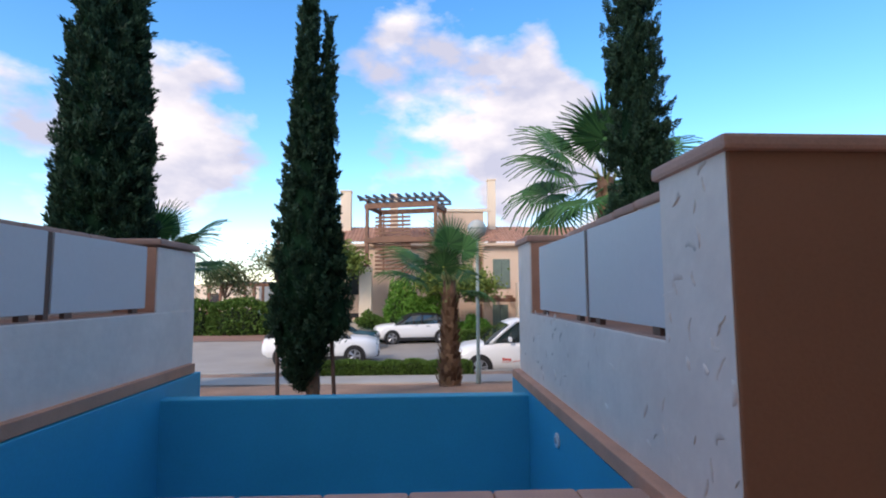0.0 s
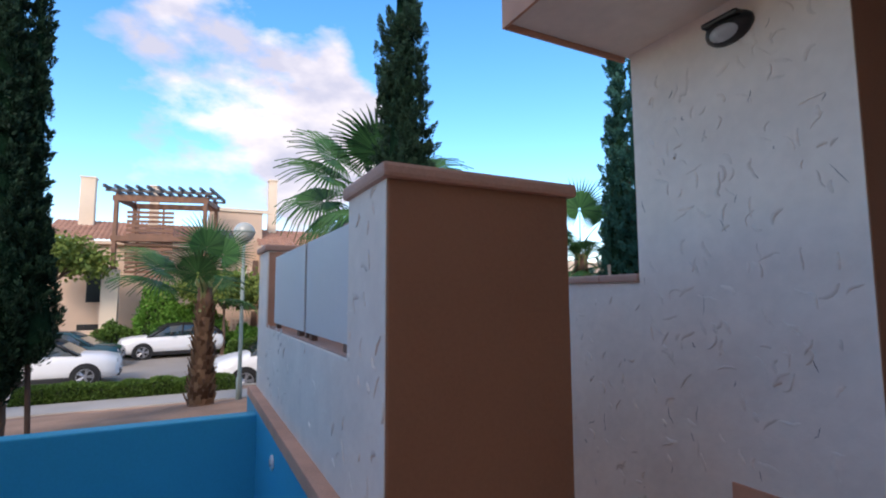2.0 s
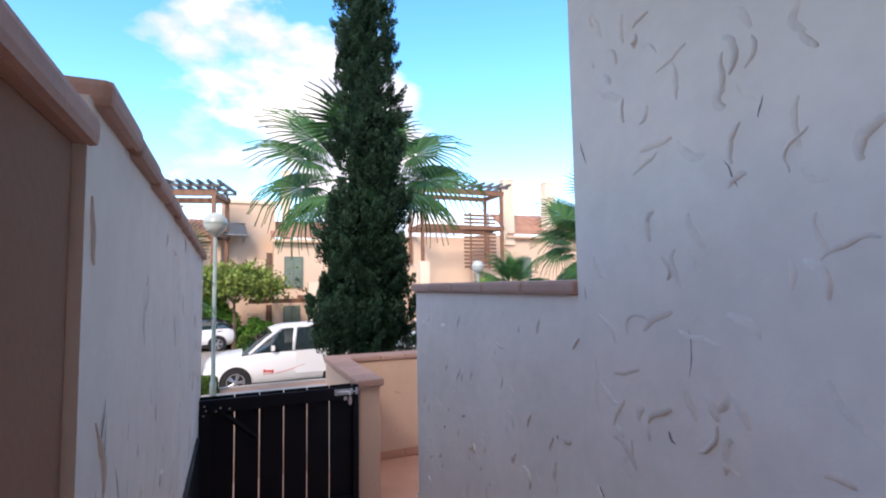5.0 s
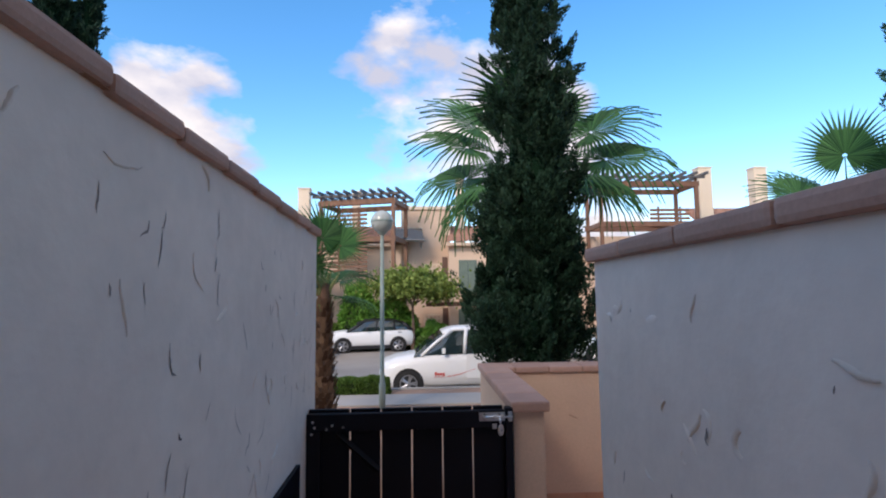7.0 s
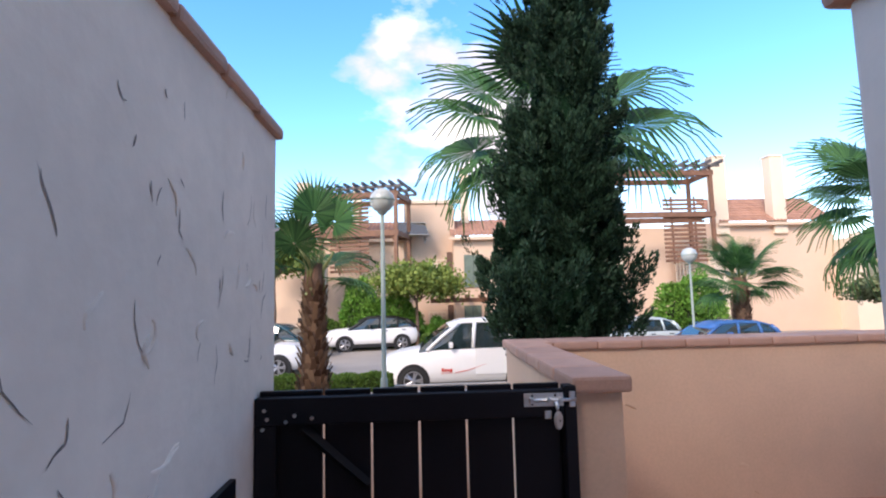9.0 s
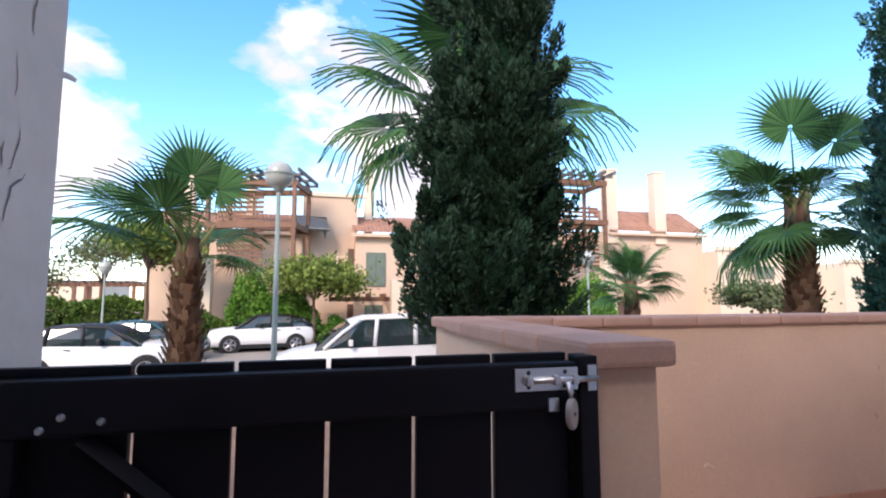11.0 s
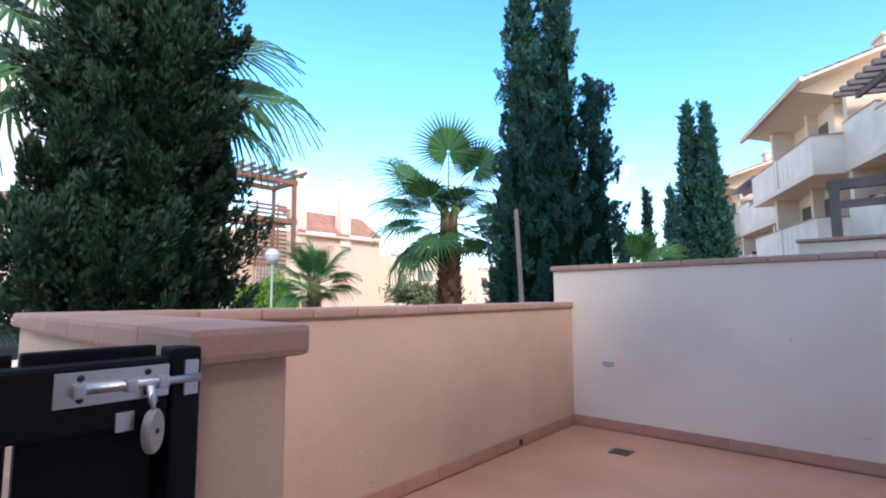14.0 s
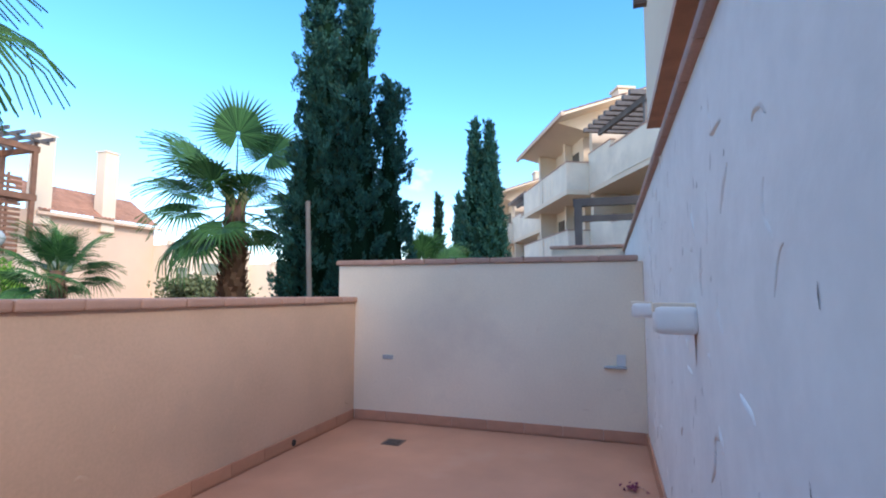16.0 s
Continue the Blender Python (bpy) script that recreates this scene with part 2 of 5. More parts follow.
# ---- helpers ----
def box(bm, x0, x1, y0, y1, z0, z1, bevel=0.0):
    r = bmesh.ops.create_cube(bm, size=1.0, matrix=Matrix.Translation(((x0 + x1) / 2, (y0 + y1) / 2, (z0 + z1) / 2)) @ Matrix.Diagonal((abs(x1 - x0), abs(y1 - y0), abs(z1 - z0), 1)))
    if bevel:
        vs = set(r["verts"])
        es = [e for e in bm.edges if e.verts[0] in vs and e.verts[1] in vs]
        bmesh.ops.bevel(bm, geom=es, offset=bevel, segments=2, profile=0.6, affect="EDGES")
    return bm


def tube(bm, pts, radii, sides=8, cap=True):
    """A tapered tube along points."""
    rings = []
    for i, p in enumerate(pts):
        p = Vector(p)
        a, b = Vector(pts[max(i - 1, 0)]), Vector(pts[min(i + 1, len(pts) - 1)])
        q = (b - a).to_track_quat("Z", "Y")
        rings.append([bm.verts.new(p + q @ Vector((radii[i] * math.cos(2 * math.pi * k / sides), radii[i] * math.sin(2 * math.pi * k / sides), 0))) for k in range(sides)])
    for u, v in zip(rings, rings[1:]):
        for k in range(sides):
            bm.faces.new((u[k], u[(k + 1) % sides], v[(k + 1) % sides], v[k]))
    if cap:
        bm.faces.new(rings[0][::-1])
        bm.faces.new(rings[-1])
    return bm


def part(name, bm, mtl, parent=None, label="", smooth=False):
    me = bpy.data.meshes.new(name)
    bmesh.ops.recalc_face_normals(bm, faces=bm.faces)
    bm.to_mesh(me)
    bm.free()
    me.materials.append(mtl)
    if smooth:
        for f in me.polygons:
            f.use_smooth = True
    ob = new(name, me)
    ob.parent = parent
    return tagged(ob, label)


def pydata(name, verts, faces, mtl, parent=None, label=""):
    me = bpy.data.meshes.new(name)
    me.from_pydata(verts, [], faces)
    me.materials.append(mtl)
    ob = new(name, me)
    ob.parent = parent
    return tagged(ob, label)


def thing(name, label, category, m=None, group="", kind=""):
    e = new(name)
    e.empty_display_size = 0.2
    if m is not None:
        e.matrix_basis = m
    return tagged(e, label, category, group, kind)


def boxes(name, rows, mtl, parent=None, label="", bevel=0.0):
    bm = bmesh.new()
    for r in rows:
        box(bm, *r, bevel=bevel)
    return part(name, bm, mtl, parent, label)


def each(name, rows, mtl, parent, label="", bevel=0.0):
    """Like boxes, but every row is a part of its own."""
    return [boxes(name, [r], mtl, parent, label, bevel) for r in rows]


def structure(name, rows, mtl, label, category="wall", bevel=0.008):
    ob = boxes(name, rows, mtl, None, label, bevel)
    return tagged(ob, label, category, "", "structure")


def shared(name, me, parent, m, mtl=None):
    ob = new(name, me)
    ob.parent = parent
    ob.matrix_basis = m
    return ob


def mesh_of(bm, name, mtl):
    me = bpy.data.meshes.new(name)
    bmesh.ops.recalc_face_normals(bm, faces=bm.faces)
    bm.to_mesh(me)
    bm.free()
    me.materials.append(mtl)
    return me


def coping_run(parent, x0, x1, y0, y1, top, along, tile=0.292, thick=0.048, rng=random.Random(3), drop=0.0):
    """A row of bull-nosed coping tiles with open joints, over a wall's top."""
    length = (x1 - x0) if along == "x" else (y1 - y0)
    width = (y1 - y0) if along == "x" else (x1 - x0)
    n = max(1, round(length / tile))
    step = length / n
    bm = bmesh.new()
    box(bm, -step / 2 + 0.0015, step / 2 - 0.0015, -width / 2, width / 2, -thick, 0, 0.014)
    me = mesh_of(bm, "coping_tile", COPING)
    for i in range(n):
        c = -length / 2 + (i + 0.5) * step
        tilt = rng.uniform(-0.15, 0.15)
        cx, cy = (x0 + x1) / 2, (y0 + y1) / 2
        up = top + drop * c / length
        m = pose(cx + c, cy, up + rng.uniform(-0.002, 0.002), tilt, rng.uniform(-0.12, 0.12), 0) if along == "x" else pose(cx, cy + c, up + rng.uniform(-0.002, 0.002), tilt, rng.uniform(-0.12, 0.12), 90)
        shared("coping_tile", me, parent, m)
    joint = bmesh.new()
    box(joint, x0 + 0.012, x1 - 0.012, y0 + 0.012, y1 - 0.012, top - thick + 0.004, top - 0.008)
    for v in joint.verts:
        v.co.z += drop * ((v.co.x - (x0 + x1) / 2) if along == "x" else (v.co.y - (y0 + y1) / 2)) / length
    part("mortar", joint, PLASTER_SHADE_TAN, parent)


def trowel_marks(parent, plane, at, sgn, u0, u1, v0, v1, count, mtl, seed, long=0.10, cut=()):
    """Raised, curved trowel strokes on a wall face; plane 'x' or 'y', u along the wall, v up."""
    rng = random.Random(seed)
    vs, fs = [], []
    for _ in range(count):
        u, v = rng.uniform(u0, u1), rng.uniform(v0, v1)
        if any(a <= u <= b and c <= v <= d for a, b, c, d in cut):
            continue
        ang = rng.gauss(math.pi / 2, 0.55) if rng.random() < 0.72 else rng.uniform(0, math.pi)
        ln = long * rng.uniform(0.35, 1.0)
        bend = rng.choice((-1, 1)) * rng.uniform(0.2, 1.6)
        wid = rng.uniform(0.004, 0.010)
        h = rng.uniform(0.003, 0.0075)
        segs = 7
        pts = []
        x, y, a = u, v, ang - bend / 2
        for k in range(segs + 1):
            pts.append((x, y, a))
            x += math.cos(a) * ln / segs
            y += math.sin(a) * ln / segs
            a += bend / segs + rng.uniform(-0.45, 0.45)
        base = len(vs)
        for k, (x, y, a) in enumerate(pts):
            t = math.sin(math.pi * (k + 0.15) / (segs + 0.3))
            nx, ny = -math.sin(a), math.cos(a)
            for off, hh in ((-2.2, -0.002), (0.2, h * (0.35 + 0.65 * t)), (0.6, -0.002)):
                p, q, d = x + nx * off * wid * (0.75 + 0.5 * t), y + ny * off * wid * (0.75 + 0.5 * t), at + sgn * hh
                vs.append((d, p, q) if plane == "x" else (p, d, q))
        for k in range(segs):
            b = base + 3 * k
            fs.append((b, b + 1, b + 4, b + 3))
            fs.append((b + 1, b + 2, b + 5, b + 4))
    ob = pydata("trowel_strokes", vs, fs, mtl, parent)
    ob["kind"] = "stuff"
    for f in ob.data.polygons:
        f.use_smooth = True
    return ob


def groove_shade_strokes(parent, plane, at, sgn, u0, u1, v0, v1, count, seed, long):
    """Thin dark strokes that paint the shade of deep trowel grooves, mostly upright, some with a kink."""
    rng = random.Random(seed)
    vs, fs = [], []
    for _ in range(count):
        x, y = rng.uniform(u0, u1), rng.uniform(v0, v1)
        ln = long * rng.choice((0.25, 0.4, 0.5, 0.7, 0.9, 1.1)) * rng.uniform(0.8, 1.2)
        a = -math.pi / 2 + rng.gauss(0, 0.28)
        kink = rng.choice((0, 0, 0.5, -0.5, 0.9, -0.9))
        at_kink = rng.randint(3, 7)
        wid = rng.uniform(0.0014, 0.0034) * (1 if ln > 0.05 else 1.3)
        base, segs = len(vs), 9
        for k in range(segs + 1):
            t = math.sin(math.pi * (k + 0.25) / (segs + 0.5)) ** 0.6 * rng.uniform(0.7, 1.15)
            for off in (-1, 1):
                p, q, d = x - math.sin(a) * off * wid * t, y + math.cos(a) * off * wid * t, at + sgn * 0.0014
                vs.append((d, p, q) if plane == "x" else (p, d, q))
            x += math.cos(a) * ln / segs
            y += math.sin(a) * ln / segs
            a += rng.gauss(0, 0.16) + (kink if k == at_kink else 0)
        fs += [(base + 2 * k, base + 2 * k + 1, base + 2 * k + 3, base + 2 * k + 2) for k in range(segs)]
    ob = pydata("groove_shading", vs, fs, GROOVE_SHADE, parent, "dark strokes painting the shade in the trowel grooves")
    ob["kind"] = "stuff"
    return ob


# ---- the pool terrace ----
UP, LAND = 0.60, 0.75  # pool deck and landing

ground_profile = [(-400, -0.16), (6.46, -0.16), (6.5, 0.10), (7.6, 0.05), (10.3, -0.21), (12.5, -0.60), (14.72, -0.62), (14.74, -1.02), (20.0, -1.08), (27.0, -1.05), (60.0, -1.05), (900.0, -1.05)]


def ground_z(y):
    return float(np.interp(y, [a for a, _ in ground_profile], [b for _, b in ground_profile]))


def sheet(name, xs, ys, lift, mtl, label, category, rough=0.0, seed=1):
    rng = random.Random(seed)
    vs = [(x, y, ground_z(y) + lift + (rng.uniform(-rough, rough) if abs(x) < 30 and y < 14.6 else 0)) for y in ys for x in xs]
    nx = len(xs)
    fs = [(j * nx + i, j * nx + i + 1, (j + 1) * nx + i + 1, (j + 1) * nx + i) for j in range(len(ys) - 1) for i in range(nx - 1)]
    ob = pydata(name, vs, fs, mtl)
    for f in ob.data.polygons:
        f.use_smooth = True
    return tagged(ob, label, category, "", "structure")


gx = [-900, -200, -60, -30] + [-20 + 0.5 * i for i in range(81)] + [30, 60, 200, 900]
gy = [-400, -60, -10, 2, 5, 6.46, 6.5] + [6.7 + 0.3 * i for i in range(27)] + [14.74, 18, 20, 27, 60, 200, 900]
gy = sorted(set(v for v in gy if not 14.72 < v < 14.74))
sheet("ground", gx, gy, 0, DIRT, "dry reddish brown soil bed sloping to the street", "ground", 0.018)
tagged(boxes("pavement", [(-60, 60, 12.65, 13.75, -0.72, -0.565)], PATH, None, "", 0.01), "pale concrete footpath beside the planting bed", "pavement", "", "structure")
tagged(boxes("kerb", [(-60, 60, 14.62, 14.74, -1.2, -0.60)], PATH, None, "", 0.012), "pale concrete kerb along the street", "kerb", "", "structure")
sheet("road", [-120, -40, 0, 40, 120], [14.76, 20, 27, 34.0], 0.008, ROAD, "sun-bleached grey asphalt street and parking", "road")
sheet("plaza", [-60, -20, -7.5], [28.5, 40, 70], 0.03, PLAZA, "reddish paved square beyond the street", "pavement")

# pool shell and its blue paint
structure("pool_wall_far", [(-1.87, 0.90, 3.73, 3.86, -0.4, 0.93)], POOL, "bright blue painted far wall of the empty pool", "pool", 0.012)
structure("pool_wall_right", [(0.84, 0.96, 1.40, 4.38, -0.4, 0.955)], POOL, "bright blue painted side wall of the pool", "pool", 0.006)
structure("pool_wall_left", [(-1.94, -1.81, 1.40, 4.38, -0.4, 1.03)], POOL, "bright blue painted side wall of the pool", "pool", 0.006)
structure("pool_floor", [(-1.95, 0.95, 1.4, 3.9, -0.10, 0.0)], POOL, "blue painted floor of the empty pool", "pool", 0.0)
near_wall = structure("pool_wall_near", [(-1.81, 0.84, 1.52, 1.80, -0.1, 0.94)], POOL, "blue painted near wall of the pool under its coping", "pool", 0.004)
coping_run(near_wall, -1.80, 0.90, 1.48, 1.86, 0.985, "x", 0.30, 0.045)
for i, (a, b) in enumerate(((0.835, 0.905), (-1.875, -1.805))):
    led = structure("trim_%d" % (i + 1), [(a, b, 1.40, 4.34, 0.96, 1.03) if i == 0 else (a, b - 0.02, 1.40, 4.30, 1.035, 1.112)], SKIRT, "brown tile band above the blue pool paint", "trim", 0.006)
jet = thing("pool_inlet", "white plastic oval water inlet fitting on blue wall", "pool fitting", pose(0.838, 2.95, 0.83, 0, -90, 0))
bm = bmesh.new()
tube(bm, [(0, 0, 0), (0, 0, 0.008), (0, 0, 0.012)], [0.042, 0.042, 0.034], 20)
part("flange", bm, BOARD, jet)
bm = bmesh.new()
tube(bm, [(0, 0, 0.012), (0, 0, 0.018)], [0.02, 0.016], 14)
part("nozzle", bm, FROST, jet)

# parapet between pool and passage
wall_r = structure("wall_pool_right", [(0.90, 1.575, 1.735, 4.33, -0.4, 1.52), (1.24, 1.588, 1.74, 5.05, -0.1, 2.041), (0.90, 1.576, 1.735 + 2.135, 4.33, 1.5, 2.083)], PLASTER, "thick cream trowelled plaster parapet beside the pool")
# shaded end face by colour; the thin skin keeps the side cream
pillar = structure("wall_pillar", [(0.901, 1.574, 1.345, 1.737, -0.4, 2.087)], PLASTER_SHADE_TAN, "plaster end face of the thick parapet wall, shade put into its tan colour")
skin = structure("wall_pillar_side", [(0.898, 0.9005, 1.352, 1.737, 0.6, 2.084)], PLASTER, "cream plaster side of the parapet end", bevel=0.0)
coping_run(pillar, 0.878, 1.605, 1.325, 1.765, 2.131, "x", 0.73)
coping_run(wall_r, 1.215, 1.617, 1.767, 5.08, 2.166, "y", drop=-0.075)
head = bmesh.new()
box(head, 1.238, 1.590, 1.738, 5.052, -0.098, 2.122)
for v in head.verts:
    v.co.z += -0.075 * (v.co.y - 3.42) / 3.313 if v.co.z > 2.1 else 0.0
part("wall_head", head, PLASTER, wall_r)
coping_run(wall_r, 0.875, 1.213, 3.85, 4.36, 2.13, "y", 0.26)
boxes("sill", [(0.905, 1.235, 1.74, 3.865, 1.515, 1.526)], COPING, wall_r, "brown sill of the screen slot")
boxes("slot_jamb", [(0.912, 1.235, 3.858, 3.869, 1.52, 2.07)], SKIRT, wall_r, "brown lined end of the slot")
trowel_marks(wall_r, "x", 0.90, -1, 1.76, 4.3, 1.06, 1.5, 34, PLASTER_MARK, 11, 0.09)
trowel_marks(skin, "x", 0.898, -1, 1.36, 1.72, 1.05, 2.05, 26, PLASTER_MARK, 12, 0.09)
trowel_marks(wall_r, "x", 1.590, 1, 1.75, 5.0, 0.2, 2.05, 60, PLASTER_MARK, 13, 0.15)
groove_shade_strokes(wall_r, "x", 1.590, 1, 1.80, 5.0, 0.15, 2.0, 140, 14, 0.12)


def screen(name, x, y0, y1, z0, z1):
    s = thing(name, "opaque white screen board standing in a parapet slot", "screen", pose(x, (y0 + y1) / 2, z0), "parapet screens")
    h, w = z1 - z0, y1 - y0
    boxes("board", [(-0.012, 0.012, -w / 2, w / 2, 0.03, h)], BOARD, s, "", 0.003)
    each("foot", [(-0.014, 0.014, -w / 2 + 0.1, -w / 2 + 0.16, 0, 0.032), (-0.014, 0.014, w / 2 - 0.16, w / 2 - 0.1, 0, 0.032)], BROWN_METAL, s)
    return s


def screen_post(x, y, z0, z1):
    s = thing("screen_post", "slim brown post between two white screen boards", "post", pose(x, y, z0), "parapet posts")
    boxes("post", [(-0.02, 0.02, -0.018, 0.018, 0, z1 - z0)], BROWN_METAL, s, "", 0.003)


screen("screen_board", 0.945, 1.742, 2.62, 1.526, 2.02)
screen("screen_board", 0.945, 2.67, 3.70, 1.526, 2.02)
screen_post(0.96, 2.645, 1.526, 2.02)

# parapet on the other side of the pool
wall_l = structure("wall_pool_left", [(-2.55, -1.87, 0.6, 4.35, -0.4, 1.55), (-2.55, -2.18, 0.6, 4.352, 1.5, 2.03), (-2.55, -1.872, 3.74, 4.348, 1.5, 2.03)], PLASTER, "thick cream plaster parapet on the far side of the pool")
coping_run(wall_l, -2.575, -1.845, 3.72, 4.375, 2.09, "x", 0.36)
coping_run(wall_l, -2.575, -2.16, 0.6, 3.718, 2.09, "y")
boxes("sill", [(-2.17, -1.875, 0.6, 3.735, 1.545, 1.556)], COPING, wall_l, "brown sill of the screen slot")
boxes("slot_jamb", [(-2.17, -1.882, 3.728, 3.739, 1.55, 2.028)], SKIRT, wall_l, "brown lined end of the slot")
screen("screen_board", -1.91, 2.74, 3.64, 1.556, 2.02)
screen("screen_board", -1.91, 1.62, 2.69, 1.556, 2.02)
screen_post(-1.925, 2.715, 1.556, 2.02)

# decks, landing and steps
structure("floor_deck", [(-6.0, 1.25, -3.0, 1.50, 0.3, UP)], TERRACOTTA, "terracotta tiled pool deck", "floor", 0.0)
structure("floor_landing", [(1.25, 4.3, -3.0, 1.63, 0.2, LAND)], TERRACOTTA, "terracotta tiled landing at the head of the steps", "floor", 0.004)
steps = thing("steps", "terracotta steps going down between two plaster walls", "stairs")
for k, (a, b, z) in enumerate(((1.63, 2.15, 0.5625), (2.15, 2.67, 0.375), (2.67, 3.19, 0.1875))):
    boxes("step", [(1.577, 2.798, a, b + 0.02, -0.1, z - 0.03)], PLASTER, steps, "", 0.0)
    boxes("tread", [(1.58, 2.795, a - 0.0, b + 0.035, z - 0.03, z)], TERRACOTTA, steps, "", 0.008)
structure("floor", [(1.55, 6.75, 2.7, 6.2, -0.14, 0.0)], TERRACOTTA, "smooth terracotta terrace floor", "floor", 0.0)

# wall between passage and terrace, with the tall end beside the landing
wall_h = structure("wall_house", [(2.80, 3.17, 0.98, 2.13, 0.2, 3.24)], PLASTER, "tall cream plaster wall with trowel marks", bevel=0.002)
# thin darker skin paints the shade on this end of the cream wall
skin2 = structure("wall_house_end", [(2.806, 3.168, 0.976, 0.9805, 0.75, 3.235)], PLASTER_SHADE_TAN, "plaster end of the tall wall, shade put into its tan colour", bevel=0.0)
trowel_marks(wall_h, "x", 2.80, -1, 1.07, 2.05, 0.8, 3.1, 150, PLASTER_MARK, 21, 0.12)
groove_shade_strokes(wall_h, "x", 2.80, -1, 1.02, 2.1, 0.8, 3.1, 24, 24, 0.09)
wall_p = structure("wall_passage", [(2.8125, 3.02, 2.10, 3.668, -0.1, 1.826)], PLASTER, "cream plaster wall beside the steps")
coping_run(wall_p, 2.785, 3.05, 2.132, 3.40, 1.872, "y")
trowel_marks(wall_p, "x", 2.8125, -1, 2.15, 3.62, 0.1, 1.78, 80, PLASTER_MARK, 22, 0.10)
groove_shade_strokes(wall_p, "x", 2.8125, -1, 2.15, 3.6, 0.1, 1.7, 22, 25, 0.06)
wall_t = structure("wall_terrace_side", [(3.02, 11.0, 3.44, 3.66, -0.1, 1.826)], PLASTER_WHITE, "white plaster terrace wall with trowel marks and stains")
coping_run(wall_t, 2.785, 11.0, 3.402, 3.69, 1.872, "x")
trowel_marks(wall_t, "y", 3.66, 1, 2.85, 6.6, 0.15, 1.78, 70, PLASTER_WHITE, 23, 0.15)
# here the dark strokes serve for grey dirty streaks as well as groove shade
groove_shade_strokes(wall_t, "y", 3.66, 1, 2.85, 6.6, 0.3, 1.78, 60, 26, 0.07)
skirt_h = structure("baseboard", [(2.788, 2.80, 0.98, 1.61, LAND, LAND + 0.085)], SKIRT, "terracotta skirting tiles along the landing wall", "skirting", 0.003)

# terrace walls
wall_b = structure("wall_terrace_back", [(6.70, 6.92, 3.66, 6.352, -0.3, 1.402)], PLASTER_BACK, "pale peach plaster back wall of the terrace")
coping_run(wall_b, 6.675, 6.945, 3.692, 6.375, 1.450, "y")
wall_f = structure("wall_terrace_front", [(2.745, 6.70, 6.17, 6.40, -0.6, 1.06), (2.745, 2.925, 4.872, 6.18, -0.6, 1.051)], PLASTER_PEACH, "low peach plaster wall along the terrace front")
coping_run(wall_f, 2.722, 6.698, 6.145, 6.43, 1.11, "x", 0.292, 0.052)
coping_run(wall_f, 2.722, 2.948, 4.825, 6.143, 1.112, "y", 0.292, 0.062)
trowel_marks(wall_f, "y", 6.17, -1, 3.0, 6.65, 0.12, 1.0, 12, PLASTER_PEACH, 31, 0.10)
trowel_marks(wall_b, "x", 6.70, -1, 3.7, 6.15, 0.12, 1.35, 10, PLASTER_BACK, 32, 0.09)
wall_n = structure("wall_neighbour", [(10.9, 11.02, 3.66, 4.80, -0.3, 1.88)], PLASTER_BACK, "plaster wall of the next terrace")
coping_run(wall_n, 10.86, 11.04, 3.66, 4.83, 1.94, "y")


def skirting(name, x0, x1, y0, y1, z, along):
    base = structure(name, [(x0, x1, y0, y1, z, z + 0.012)], SKIRT, "terracotta skirting tiles along the terrace wall", "skirting", 0.0)
    ln = (x1 - x0) if along == "x" else (y1 - y0)
    n = round(ln / 0.3)
    st = ln / n
    bm = bmesh.new()
    t = (y1 - y0) if along == "x" else (x1 - x0)
    box(bm, -st / 2 + 0.0015, st / 2 - 0.0015, -t / 2, t / 2, 0.001, 0.09, 0.003)
    me = mesh_of(bm, "skirting_tile", SKIRT)
    for i in range(n):
        c = -ln / 2 + (i + 0.5) * st
        shared("skirting_tile", me, base, pose((x0 + x1) / 2 + c, (y0 + y1) / 2, z) if along == "x" else pose((x0 + x1) / 2, (y0 + y1) / 2 + c, z, 0, 0, 90))


skirting("baseboard_front", 2.938, 6.686, 6.156, 6.170, 0, "x")
skirting("baseboard_back", 6.686, 6.70, 3.676, 6.155, 0, "y")
skirting("baseboard_side", 2.81, 6.684, 3.661, 3.675, 0, "x")
skirting("baseboard_low", 2.926, 2.937, 4.92, 6.154, 0, "y")

# small fittings of the terrace
drain = thing("floor_drain", "small square steel floor drain in the terrace", "drain", pose(6.14, 5.52, 0.0))
boxes("rim", [(-0.075, 0.075, -0.075, 0.075, 0, 0.005)], DARK_STEEL, drain, "", 0.002)
for k in range(5):
    boxes("slot", [(-0.055 + 0.025 * k, -0.043 + 0.025 * k, -0.055, 0.055, 0.005, 0.0062)], BLACK_PLASTIC, drain)
weep = thing("weep_hole", "dark round drain hole at the foot of the wall", "drain", pose(5.765, 6.155, 0.04, 90, 0, 0))
bm = bmesh.new()
tube(bm, [(0, 0, -0.002), (0, 0, 0.004)], [0.024, 0.024], 16)
part("pipe", bm, BLACK_PLASTIC, weep)
sock = thing("cable_outlet", "small flat grey plate on the back wall", "outlet", pose(6.70, 5.83, 0.57))
boxes("plate", [(-0.012, 0, -0.05, 0.05, -0.018, 0.018)], FROST, sock, "", 0.004)
sock2 = thing("wall_socket", "white double wall socket with cover", "socket", pose(6.70, 3.885, 0.575))
boxes("plate", [(-0.022, 0, -0.078, -0.012, 0.006, 0.095)], BOARD, sock2, "", 0.005)
boxes("cover", [(-0.045, 0, -0.085, 0.085, -0.012, 0.004)], FROST, sock2, "", 0.005)


